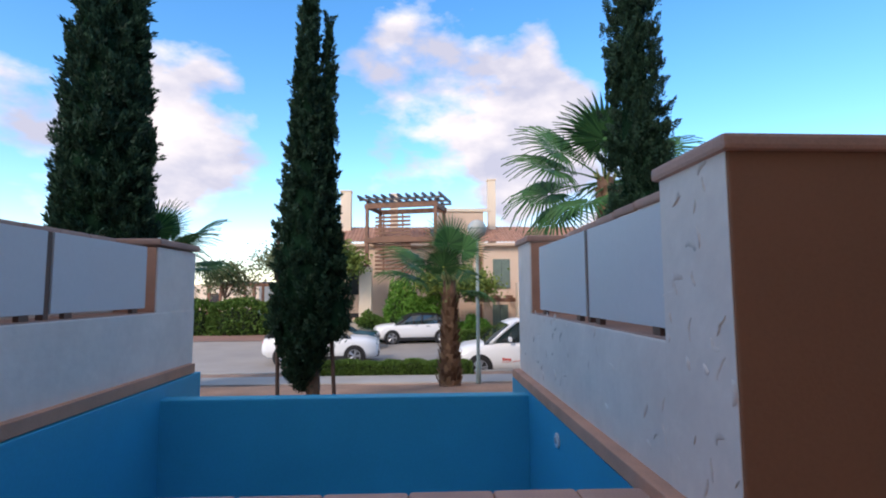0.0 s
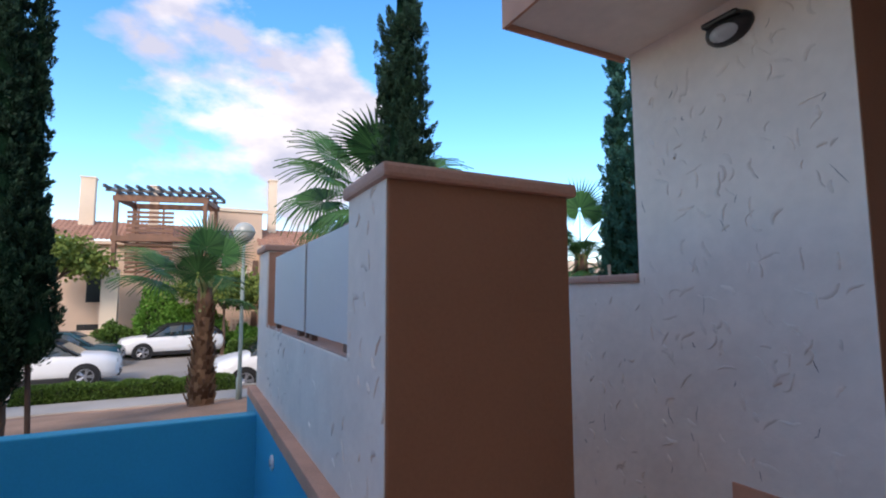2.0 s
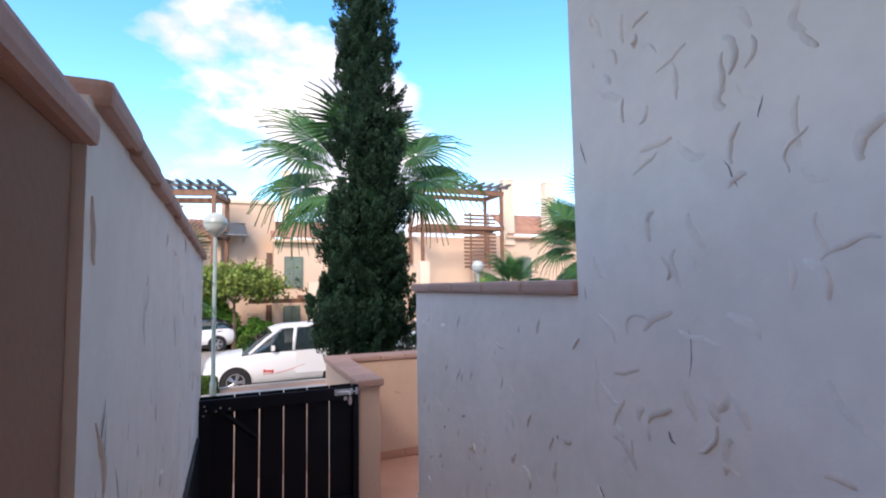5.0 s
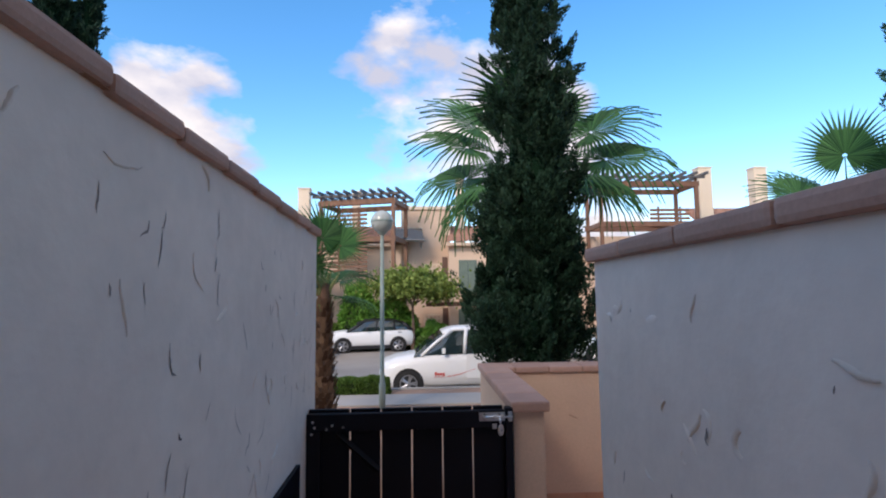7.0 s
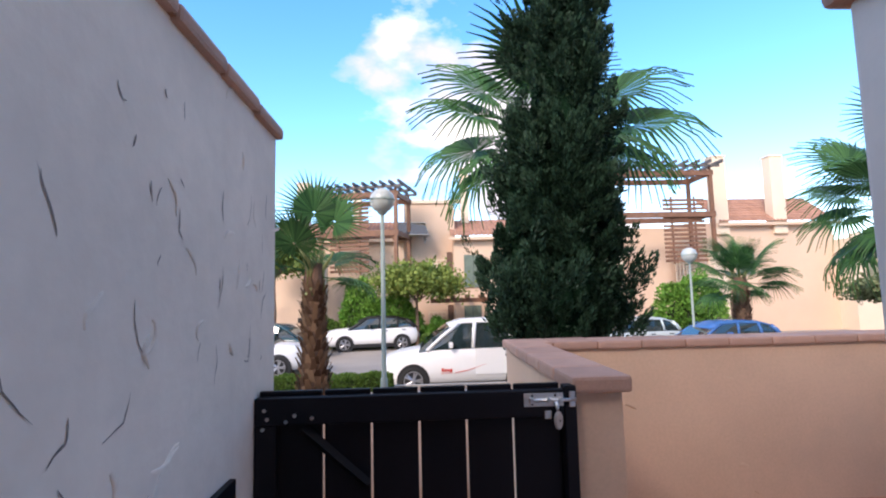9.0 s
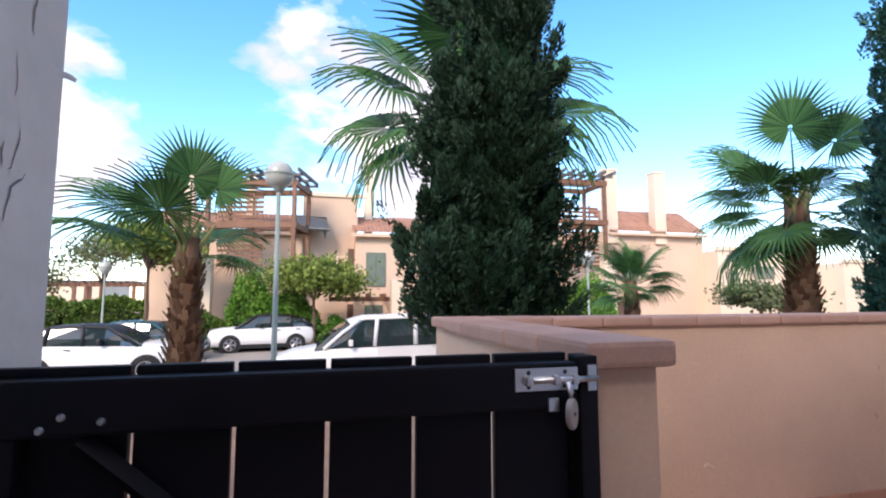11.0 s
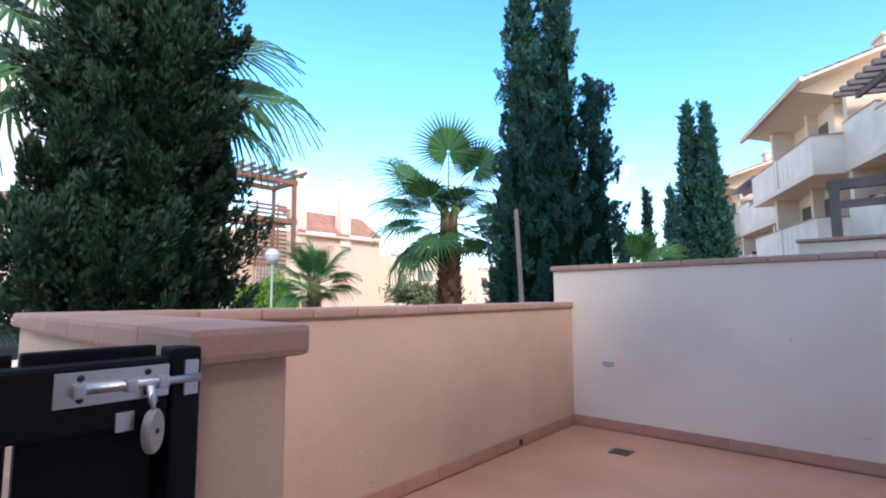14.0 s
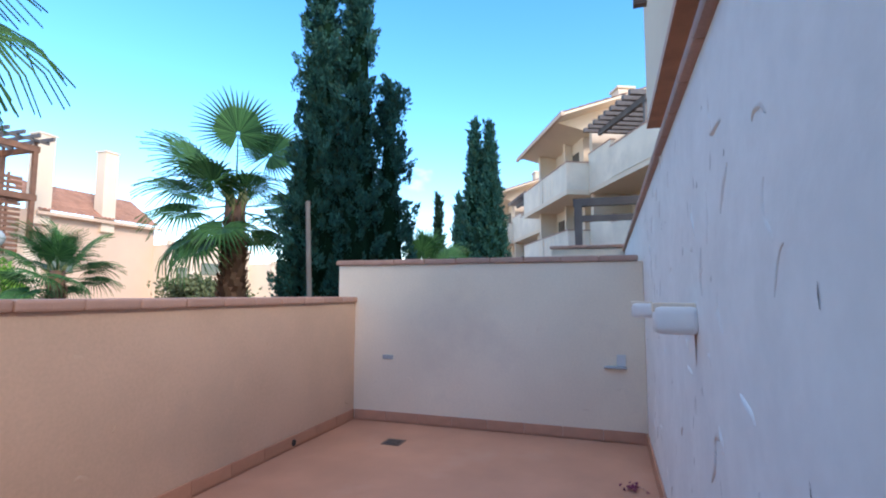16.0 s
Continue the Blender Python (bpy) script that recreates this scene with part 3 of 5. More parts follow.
def spout(x, z):
    s = thing("rain_spout", "white concrete rain spout projecting from the wall", "spout", pose(x, 3.66, z), "rain spouts")
    bm = bmesh.new()
    box(bm, -0.05, 0.05, -0.01, 0.125, -0.045, 0.045, 0.024)
    part("barrel", bm, PLASTER_WHITE, s, "", True)
    boxes("channel", [(-0.03, 0.03, 0.0, 0.128, 0.025, 0.055)], PLASTER_BACK, s, "", 0.006)
    pydata("rust_streak", [(-0.012, 0.0025, -0.045), (0.012, 0.0025, -0.045), (0.009, 0.0025, -0.10), (0.002, 0.0025, -0.15), (-0.006, 0.0025, -0.11)], [(0, 1, 2, 3, 4)], RUST, s, "brown rust streak")


spout(4.3, 1.055)
spout(5.9, 1.04)
petals = []
pf = []
rngp = random.Random(8)
for k in range(26):
    x, y, a = rngp.gauss(0, 0.035), rngp.gauss(0, 0.03), rngp.uniform(0, 6.28)
    b = len(petals)
    for r, q in ((0, 0.0), (0.012, 0.9), (0.024, 0), (0.012, -0.9)):
        petals.append((x + r * math.cos(a + q), y + r * math.sin(a + q), 0.004 + rngp.uniform(0, 0.02)))
    pf.append((b, b + 1, b + 2, b + 3))
PETAL = material("purple_petal", (0.22, 0.03, 0.09), 0.7, 0.2, 20, 90, 0.0)
pt = tagged(pydata("petals", petals, pf, PETAL), "small heap of dry purple bougainvillea petals on the floor", "petals")
pt.location = (5.74, 3.80, 0)
pt["kind"] = "stuff"

# bulkhead lamps


def bulkhead(m, label):
    s = thing("wall_lamp", label, "lamp", m, "bulkhead lamps")
    bm = bmesh.new()
    bmesh.ops.create_uvsphere(bm, u_segments=28, v_segments=14, radius=1)
    for v in bm.verts:
        v.co = Vector((min(v.co.x, 0.0) * 0.085, v.co.y * 0.125, v.co.z * 0.082))
    part("housing", bm, BLACK_PLASTIC, s, "", True)
    bm = bmesh.new()
    bmesh.ops.create_uvsphere(bm, u_segments=24, v_segments=12, radius=1)
    for v in bm.verts:
        v.co = Vector((-0.03 + min(v.co.x, 0.0) * 0.060, v.co.y * 0.088, -0.022 + v.co.z * 0.050))
    part("diffuser", bm, FROST, s, "frosted glass", True)
    boxes("hood", [(-0.098, -0.02, -0.095, 0.095, 0.018, 0.045)], BLACK_PLASTIC, s, "", 0.012)


bulkhead(pose(2.80, 1.49, 3.09, 0, 0, 0), "oval black bulkhead lamp on the plaster wall")
bulkhead(pose(4.05, 0.86, 2.55, 0, 0, 0), "oval black bulkhead lamp in the porch")

# porch behind and beside the landing
structure("ceiling_porch", [(1.90, 9.1, -3.2, 2.17, 3.24, 3.42)], PLASTER, "plaster soffit of the balcony above", "ceiling", 0.006)
structure("trim_balcony", [(1.88, 1.898, -3.2, 2.19, 3.21, 3.46), (1.9, 2.80, 2.172, 2.19, 3.21, 3.46)], SKIRT, "brown painted edge of the balcony slab", "trim", 0.004)
structure("wall_balcony", [(1.93, 9.1, 1.98, 2.16, 3.42, 4.45)], PLASTER, "cream plaster balcony parapet")
# never in view: closes off the deck so faces towards it go dark
structure("wall_porch_back", [(-6.2, 4.3, -3.2, -3.0, 0.2, 3.24), (-6.2, -6.0, -3.0, 1.5, 0.2, 3.24)], PLASTER_PEACH, "unseen peach plaster house wall, added behind the deck to darken it")
structure("wall_porch_side", [(4.05, 4.25, -3.0, 1.302, 0.7, 3.238), (3.17, 4.25, 1.30, 1.5, 0.7, 3.236)], PLASTER, "cream plaster wall of the covered porch")
bench = thing("porch_step", "white plastered ledge with brown tile top", "step", pose(3.75, 0, LAND))
boxes("base", [(0, 0.298, -3.0, 1.2, 0, 0.58)], PLASTER, bench, "", 0.006)
boxes("top", [(-0.03, 0.298, -3.0, 1.2, 0.58, 0.63)], SKIRT, bench, "brown tiles", 0.008)
boxes("skirting", [(-0.012, 0, -3.0, 1.2, 0.0, 0.24)], SKIRT, bench, "brown tiles")
block = thing("porch_plinth", "low plastered plinth with brown tile cap", "step", pose(3.9, 1.14, LAND + 0.63))
boxes("base", [(-0.14, 0.145, -0.06, 0.058, 0, 0.13)], PLASTER_SHADE_TAN, block, "", 0.005)
boxes("cap", [(-0.15, 0.147, -0.07, 0.06, 0.13, 0.165)], SKIRT, block, "brown tiles", 0.005)

# ---- the gate ----
gate = thing("garden_gate", "black painted timber garden gate, closed, with steel bolt", "gate", pose(1.592, 4.845, 0))
edges = [0.0, 0.232, 0.404, 0.576, 0.748, 0.918, 1.094]
for a, b in zip(edges, edges[1:]):
    boxes("board", [(a + 0.0045, b - 0.0045, 0.012, 0.034, 0.06, 1.088)], BLACK_WOOD, gate, "", 0.003)
boxes("top_rail", [(0.0, 1.094, -0.03, 0.011, 0.977, 1.072)], BLACK_WOOD, gate, "", 0.006)
boxes("bottom_rail", [(0.0, 1.094, -0.03, 0.011, 0.14, 0.235)], BLACK_WOOD, gate, "", 0.006)
bm = bmesh.new()
tube(bm, [(0.16, -0.004, 0.965), (0.392, 0.0, 0.76)], [0.02, 0.018], 4)
part("brace", bm, BLACK_WOOD, gate)
boxes("stile", [(0.0, 0.075, -0.028, 0.0105, 0.236, 0.976)], BLACK_WOOD, gate, "", 0.004)
for u, v in ((0.035, 1.03), (0.045, 1.0), (0.03, 0.965), (0.11, 0.99), (0.14, 1.01), (0.2, 1.0)):
    bm = bmesh.new()
    tube(bm, [(u, -0.029, v), (u, -0.034, v)], [0.008, 0.005], 10)
    part("screw", bm, STEEL, gate)
BX = 0.108  # the bolt sits near the free edge
bolt = boxes("bolt_plate", [(0.842 + BX, 0.985 + BX, -0.034, -0.030, 1.015, 1.062)], STEEL, gate, "bright steel barrel bolt", 0.0015)
for u in (0.872 + BX, 0.955 + BX):
    for v in (1.024, 1.053):
        bm = bmesh.new()
        tube(bm, [(u, -0.034, v), (u, -0.037, v)], [0.005, 0.003], 8)
        part("screw", bm, BLACK_PLASTIC, bolt)
bm = bmesh.new()
tube(bm, [(0.862 + BX, -0.043, 1.038), (1.135, -0.043, 1.038)], [0.0065, 0.0065], 12)
part("rod", bm, STEEL, bolt, "", True)
for u in (0.868 + BX, 0.93 + BX, 0.972 + BX):
    boxes("guide", [(u - 0.008, u + 0.008, -0.052, -0.033, 1.028, 1.048)], STEEL, bolt, "", 0.004)
bm = bmesh.new()
tube(bm, [(0.955 + BX, -0.048, 1.034), (0.957 + BX, -0.054, 1.012), (0.958 + BX, -0.052, 0.996)], [0.007, 0.0065, 0.006], 10)
part("shackle", bm, STEEL, gate, "", True)
bm = bmesh.new()
bmesh.ops.create_cone(bm, cap_ends=True, segments=24, radius1=0.025, radius2=0.025, depth=0.013, matrix=pose(0.959 + BX, -0.052, 0.970, 90, 0, 38) @ Matrix.Diagonal((0.82, 1.3, 1, 1)))
bmesh.ops.bevel(bm, geom=list(bm.edges), offset=0.003, segments=2, affect="EDGES")
lock = part("padlock", bm, WORN_STEEL, gate, "round worn steel padlock")
bm = bmesh.new()
tube(bm, [(0.9631 + BX, -0.0572, 0.970), (0.9636 + BX, -0.0580, 0.970)], [0.004, 0.004], 8)
part("keyhole", bm, BLACK_PLASTIC, lock)
boxes("hasp", [(0.915 + BX, 0.94 + BX, -0.036, -0.030, 0.972, 1.0)], STEEL, gate, "", 0.002)
post = thing("gate_post", "black painted timber gate post with bolt keeper", "post", pose(2.692, 4.845, 0))
boxes("post", [(-0.0035, 0.040, -0.035, 0.02, 0, 1.085)], BLACK_WOOD, post, "", 0.005)
boxes("stop", [(-0.03, 0.038, 0.036, 0.05, 0, 1.05)], BLACK_WOOD, post)
boxes("keeper", [(0.012, 0.034, -0.041, -0.035, 1.012, 1.066)], STEEL, post, "steel bolt keeper", 0.002)
post2 = thing("gate_post", "black painted timber hinge post against the wall", "post", pose(1.591, 4.9, 0))
boxes("post", [(0.0, 0.03, 0.0, 0.06, 0, 1.07)], BLACK_WOOD, post2, "", 0.004)
leaf = thing("black_panel", "black board leaning flat against the plaster wall", "panel", pose(1.591, 4.0, 0))
boxes("board", [(0.002, 0.022, -0.75, 0.60, 0.0, 0.88)], BLACK_WOOD, leaf, "", 0.003)


# ---- vegetation ----
def blades(points, dirs, length, width, rng):
    """Leaf blades as diamonds: points and directions in, vertices and faces out."""
    n = len(points)
    d = dirs / np.linalg.norm(dirs, axis=1)[:, None]
    side = np.cross(d, rng.normal(size=(n, 3)))
    side /= np.linalg.norm(side, axis=1)[:, None]
    ln = (length * rng.uniform(0.6, 1.3, n))[:, None]
    w = (width * rng.uniform(0.7, 1.2, n))[:, None]
    v = np.stack([points, points + d * ln * 0.45 + side * w, points + d * ln, points + d * ln * 0.45 - side * w], 1).reshape(-1, 3)
    f = np.arange(4 * n).reshape(n, 4)
    return v, f


def mesh_np(name, v, f, mtl, parent):
    me = bpy.data.meshes.new(name)
    me.vertices.add(len(v))
    me.vertices.foreach_set("co", np.asarray(v, dtype=np.float32).ravel())
    me.loops.add(f.size)
    me.loops.foreach_set("vertex_index", f.astype(np.int32).ravel())
    me.polygons.add(len(f))
    me.polygons.foreach_set("loop_start", np.arange(0, f.size, f.shape[1], dtype=np.int32))
    me.update(calc_edges=True)
    me.materials.append(mtl)
    ob = new(name, me)
    ob.parent = parent
    return ob


def lump(p, s, seed):
    q = p * s + seed * 7.31
    return (np.sin(q[:, 0] * 1.7 + 2.1 * np.sin(q[:, 2])) + np.sin(q[:, 1] * 1.9 + 1.3 * np.sin(q[:, 0] * 0.9)) + np.sin(q[:, 2] * 2.3 + q[:, 0])) / 3


def cypress(label, x, y, z, spires, seed, count, blade, mtl, lean=0.45, clump=1.0, tuft=0.09, per=80, group=1, heart_r=0.72):
    """Columnar cypress: a trunk and one or more spires (dx, dy, foot, top, radius, sharpness)."""
    rng = np.random.default_rng(seed)
    t = thing("cypress_tree", label, "tree", pose(x, y, z))
    bm = bmesh.new()
    top = max(s[3] for s in spires)
    tube(bm, [(0, 0, -0.2), (0.02, 0, 0.3), (0, 0.02, 1.2), (0, 0, top * 0.6)], [0.13, 0.10, 0.08, 0.03], 10)
    part("trunk", bm, BARK, t)
    total = sum((s[3] - s[2]) * s[4] for s in spires)
    vs, fs, off = [], [], 0
    tvs, tfs, toff = [], [], 0
    core = bmesh.new()
    for dx, dy, foot, head, rad, sharp in spires:
        n = int(count * (head - foot) * rad / total)
        u = rng.beta(1.0, 1.25, n)
        a = rng.uniform(0, 2 * np.pi, n)

        def prof(q):
            return rad * np.minimum(1, (q / 0.16) ** 0.55 + 0.05) * np.maximum(0.03, 1 - np.clip((q - 0.25) / 0.75, 0, 1) ** sharp)
        base = np.stack([np.cos(a), np.sin(a), u * (head - foot)], 1)
        r = prof(u)
        bump = lump(np.stack([np.cos(a) * 2.2, np.sin(a) * 2.2, u * (head - foot) * 1.6], 1), 1.6, seed)
        bump2 = lump(np.stack([np.cos(a) * 5, np.sin(a) * 5, u * (head - foot) * 4.0], 1), 1.9, seed + 3)
        r = r * (0.90 + 0.13 * bump + 0.08 * bump2) * (1 - 0.45 * rng.beta(1, 3.2, n))
        stray = rng.random(n) < 0.02
        r = np.where(stray, r * rng.uniform(1.05, 1.22, n), r)
        p = np.stack([dx + r * np.cos(a), dy + r * np.sin(a), foot + u * (head - foot)], 1)
        d = np.stack([np.cos(a) * lean, np.sin(a) * lean, np.full(n, 0.9)], 1) + rng.normal(size=(n, 3)) * 0.3
        # blades gather in tufts
        host = (np.arange(n) // per) * per
        bough = (np.arange(n) // (per * group)) * per * group
        way = d[host] * 0.6 + d[bough] * 0.8
        way /= np.linalg.norm(way, axis=1)[:, None]
        size = tuft * rng.uniform(0.7, 1.4, n)[host][:, None]
        heart = p[bough] + (rng.normal(size=(n, 3)) * np.array([0.7, 0.7, 1.1]))[host] * size * (0.9 if group > 1 else 0.0)
        along = rng.beta(1.3, 1.2, n)[:, None]
        ring_out = rng.normal(size=(n, 3))
        ring_out *= np.minimum(1, 1.3 / np.linalg.norm(ring_out, axis=1))[:, None]
        p = heart + way * size * (along - 0.35) * 2.0 + ring_out * size * 0.42 * (1.05 - 0.75 * along)
        d = way + ring_out * 0.65 * (1.1 - along) + rng.normal(size=(n, 3)) * 0.12
        # outer blades get the lighter colour, a painted highlight on each tuft
        tip = (along[:, 0] > 0.72) & (rng.random(n) < 0.7)
        v, f = blades(p[~tip], d[~tip], blade, blade * 0.22 * clump, rng)
        vs.append(v)
        fs.append(f + off)
        off += len(v)
        v, f = blades(p[tip], d[tip], blade, blade * 0.18 * clump, rng)
        tvs.append(v)
        tfs.append(f + toff)
        toff += len(v)
        # solid core, coloured near black as the shade deep between the tufts
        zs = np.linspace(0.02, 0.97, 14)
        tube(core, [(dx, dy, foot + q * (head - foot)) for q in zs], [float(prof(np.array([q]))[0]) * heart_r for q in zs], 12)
    part("inner_foliage", core, CYPRESS_SHADE, t)
    ob = mesh_np("foliage", np.concatenate(vs), np.concatenate(fs), mtl, t)
    ob["kind"] = "stuff"
    ob = mesh_np("young_lit_tips", np.concatenate(tvs), np.concatenate(tfs), CYPRESS_TIP, t)
    ob["kind"] = "stuff"
    return tagged(ob, "lighter green young tips, with the tufts' highlights put into the colour").parent


# matt near-black: inner shade of the crown as a colour
CYPRESS_SHADE = material("cypress_inner_shade", (0.007, 0.022, 0.012), 1.0, 0.4, 6, 40, 0.8, 0.05, spec=0.0)


def fan_mesh(seed, reach=0.92, stalk=0.92, spread=156, parts=46, droop=0.35):
    """One fan leaf: a stalk along +x, folded blades round its end, split and drooping tips."""
    rng = random.Random(seed)
    bm = bmesh.new()
    tube(bm, [(0, 0, 0), (stalk * 0.5, 0, 0.03), (stalk, 0, 0.0)], [0.022, 0.014, 0.009], 5)
    c = Vector((stalk, 0, 0))
    for k in range(parts):
        a = radians(-spread + 2 * spread * k / (parts - 1))
        ln = reach * (0.70 + 0.30 * math.cos(a * 0.75)) * rng.uniform(0.93, 1.05)
        wid = ln * radians(2 * spread / parts) * 0.27
        d = Vector((math.cos(a), math.sin(a), 0))
        s = Vector((-math.sin(a), math.cos(a), 0))
        dr = droop * rng.uniform(0.6, 1.4)
        pts = []
        for q in (0.04, 0.30, 0.50, 0.78, 1.0):
            zz = 0.10 * math.sin(q * 2.2) * (0.5 + 0.5 * math.cos(a)) - dr * ln * max(0, q - 0.5) ** 1.6 * 2.1
            w = wid * (q / 0.5 if q <= 0.5 else max(0.05, 1 - (q - 0.5) / 0.5))
            o = c + d * ln * q + Vector((0, 0, zz))
            pts.append((bm.verts.new(o - s * w), bm.verts.new(o + Vector((0, 0, 0.018 * q))), bm.verts.new(o + s * w)))
        for u, v in zip(pts, pts[1:]):
            bm.faces.new((u[0], u[1], v[1], v[0]))
            bm.faces.new((u[1], u[2], v[2], v[1]))
    return mesh_of(bm, "frond", PALM_LEAF)


FANS = [fan_mesh(40 + k, droop=0.25 + 0.12 * k) for k in range(3)]


def palm(label, x, y, z, trunk_h, trunk_r, scale, leaves, seed, low=-35, tilt=(0, 0), fans=(), shaft=0.45):
    rng = random.Random(seed)
    t = thing("fan_palm", label, "palm", pose(x, y, z), "fan palms")
    bm = bmesh.new()
    def stem_r(h):
        return trunk_r * (1.35 - 0.62 * max(0.0, min(1.0, h / trunk_h)) ** 0.6)
    hs = [-0.2, 0.0, 0.15, 0.4] + [0.4 + (trunk_h - 0.4) * k / 6 for k in range(1, 7)]
    tube(bm, [(tilt[0] * h / trunk_h, tilt[1] * h / trunk_h, h) for h in hs], [stem_r(h) for h in hs], 14)
    part("trunk", bm, PALM_BARK, t)
    vs, fs = [], []
    rows = int((trunk_h - shaft * 0.6) / 0.085)
    for j in range(rows):
        h = 0.04 + j * 0.085
        r = stem_r(h)
        for k in range(11):
            a = 2 * math.pi * (k + 0.5 * (j % 2)) / 11 + rng.uniform(-0.12, 0.12)
            w, ln, outw = 0.30 * r, rng.uniform(0.10, 0.19), rng.uniform(0.03, 0.10)
            ca, sa = math.cos(a), math.sin(a)
            ox, oy = tilt[0] * h / trunk_h, tilt[1] * h / trunk_h
            b = len(vs)
            for rr, tt, hh in ((r * 0.95, -w, h), (r * 0.95, w, h), (r + outw, w * 0.45, h + ln), (r + outw, -w * 0.45, h + ln), (r * 0.8, 0, h + ln * 0.9)):
                vs.append((ox + rr * ca - tt * sa, oy + rr * sa + tt * ca, hh))
            fs += [(b, b + 1, b + 2, b + 3), (b + 3, b + 2, b + 4)]
    ob = pydata("fibre", vs, fs, PALM_FIBRE, t, "brown fibrous leaf bases")
    ob["kind"] = "stuff"
    bm = bmesh.new()
    for k in range(16):
        a, r, top = k * 2.4, trunk_r * rng.uniform(0.35, 0.8), rng.uniform(0.15, 0.6) * shaft
        flare = rng.uniform(1.1, 2.6)
        low_end = (tilt[0] + r * math.cos(a), tilt[1] + r * math.sin(a), trunk_h - shaft)
        tube(bm, [low_end, (low_end[0] * 0.9, low_end[1] * 0.9, trunk_h - 0.1), (tilt[0] + r * flare * math.cos(a), tilt[1] + r * flare * math.sin(a), trunk_h + top)], [0.05, 0.035, 0.014], 6)
    part("crown_shaft", bm, PALM_STALK, t, "pale green stalk bases")["kind"] = "stuff"
    for k in range(leaves):
        q = k / max(1, leaves - 1)
        el = 82 - (82 - low) * q ** 0.9 + rng.uniform(-7, 7)
        az = k * 137.5 + rng.uniform(-12, 12)
        lean, lift, grow = rng.uniform(-25, 25), 0.0, 1.0
        if fans:
            az, el, lean, *rise = fans[k]
            lift = rise[0] if rise else 0.0
            grow = rise[1] if len(rise) > 1 else 1.0
        me = FANS[0 if el > 30 else 1 if el > 0 else 2]
        s = scale * rng.uniform(0.88, 1.08) * (0.92 if el > 55 else 1.0) * grow
        m = pose(tilt[0], tilt[1], trunk_h - 0.05 - 0.18 * q + lift) @ pose(0, 0, 0, 0, 0, az) @ pose(0, 0, 0, 0, -el, 0) @ pose(0, 0, 0, lean, 0, 0) @ Matrix.Scale(s, 4)
        shared("frond", me, t, m)
    return t


def bush(label, x, y, z, sx, sy, sz, seed, count, leaf, mtl, name="shrub", category="shrub", square=0.0, group=""):
    """A mass of leaves with an uneven outline; square 1 gives a clipped box."""
    rng = np.random.default_rng(seed)
    t = thing(name, label, category, pose(x, y, z), group)
    v = rng.normal(size=(count, 3))
    v /= np.linalg.norm(v, axis=1)[:, None]
    v[:, 2] = np.abs(v[:, 2])
    cube = v / np.max(np.abs(v), axis=1)[:, None]
    v = v * (1 - square) + cube * square
    r = (1 + (0.16 if square < 0.5 else 0.05) * lump(v * 2.4, 2.0, seed)) * (1 - 0.35 * rng.beta(1, 3, count))
    p = v * r[:, None] * np.array([sx, sy, sz])
    d = v + rng.normal(size=(count, 3)) * 0.6
    q, f = blades(p, d, leaf, leaf * 0.36, rng)
    ob = mesh_np("leaves", q, f, mtl, t)
    ob["kind"] = "stuff"
    # solid inner shell, dark so that leaf gaps read as shade
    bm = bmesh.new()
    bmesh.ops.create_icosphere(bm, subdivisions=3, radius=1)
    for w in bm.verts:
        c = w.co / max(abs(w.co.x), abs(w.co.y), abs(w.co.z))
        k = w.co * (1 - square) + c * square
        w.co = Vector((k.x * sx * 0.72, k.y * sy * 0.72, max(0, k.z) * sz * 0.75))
    part("shrub_shade_core", bm, SHRUB_SHADE, t)
    return t


# dark green standing for the shade behind the leaves
SHRUB_SHADE = material("shrub_inner_shade", (0.02, 0.035, 0.012), 0.95, 0.4, 6, 40, 0.8, 0.05)


def tree(label, x, y, z, stem, crown, radius, seed, count, leaf, mtl, open_crown=0.0):
    rng = np.random.default_rng(seed)
    r0 = random.Random(seed)
    t = thing("tree", label, "tree", pose(x, y, z))
    bm = bmesh.new()
    tube(bm, [(0, 0, -0.2), (0.03, 0.02, stem * 0.5), (0.0, 0.0, stem)], [0.12, 0.09, 0.07], 9)
    tips = []
    for k in range(9):
        a, e = k * 2.4 + r0.uniform(-0.3, 0.3), r0.uniform(0.25, 1.2)
        tip = Vector((math.cos(a) * math.cos(e) * radius * 0.8, math.sin(a) * math.cos(e) * radius * 0.8, stem + math.sin(e) * crown * 0.8))
        mid = Vector((tip.x * 0.45, tip.y * 0.45, stem + (tip.z - stem) * 0.6))
        tube(bm, [(0, 0, stem - 0.1), tuple(mid), tuple(tip)], [0.05, 0.03, 0.01], 6)
        tips.append(tip)
    part("branchwork", bm, BARK, t)
    c = np.array([tuple(p) for p in tips] + [(0, 0, stem + crown * 0.6)])
    pick = c[rng.integers(0, len(c), count)]
    p = pick + rng.normal(size=(count, 3)) * np.array([radius * 0.30, radius * 0.30, crown * 0.16]) * (1 - open_crown * 0.4)
    q, f = blades(p, rng.normal(size=(count, 3)) + np.array([0, 0, 0.1]), leaf, leaf * 0.4, rng)
    ob = mesh_np("leaves", q, f, mtl, t)
    ob["kind"] = "stuff"
    return t


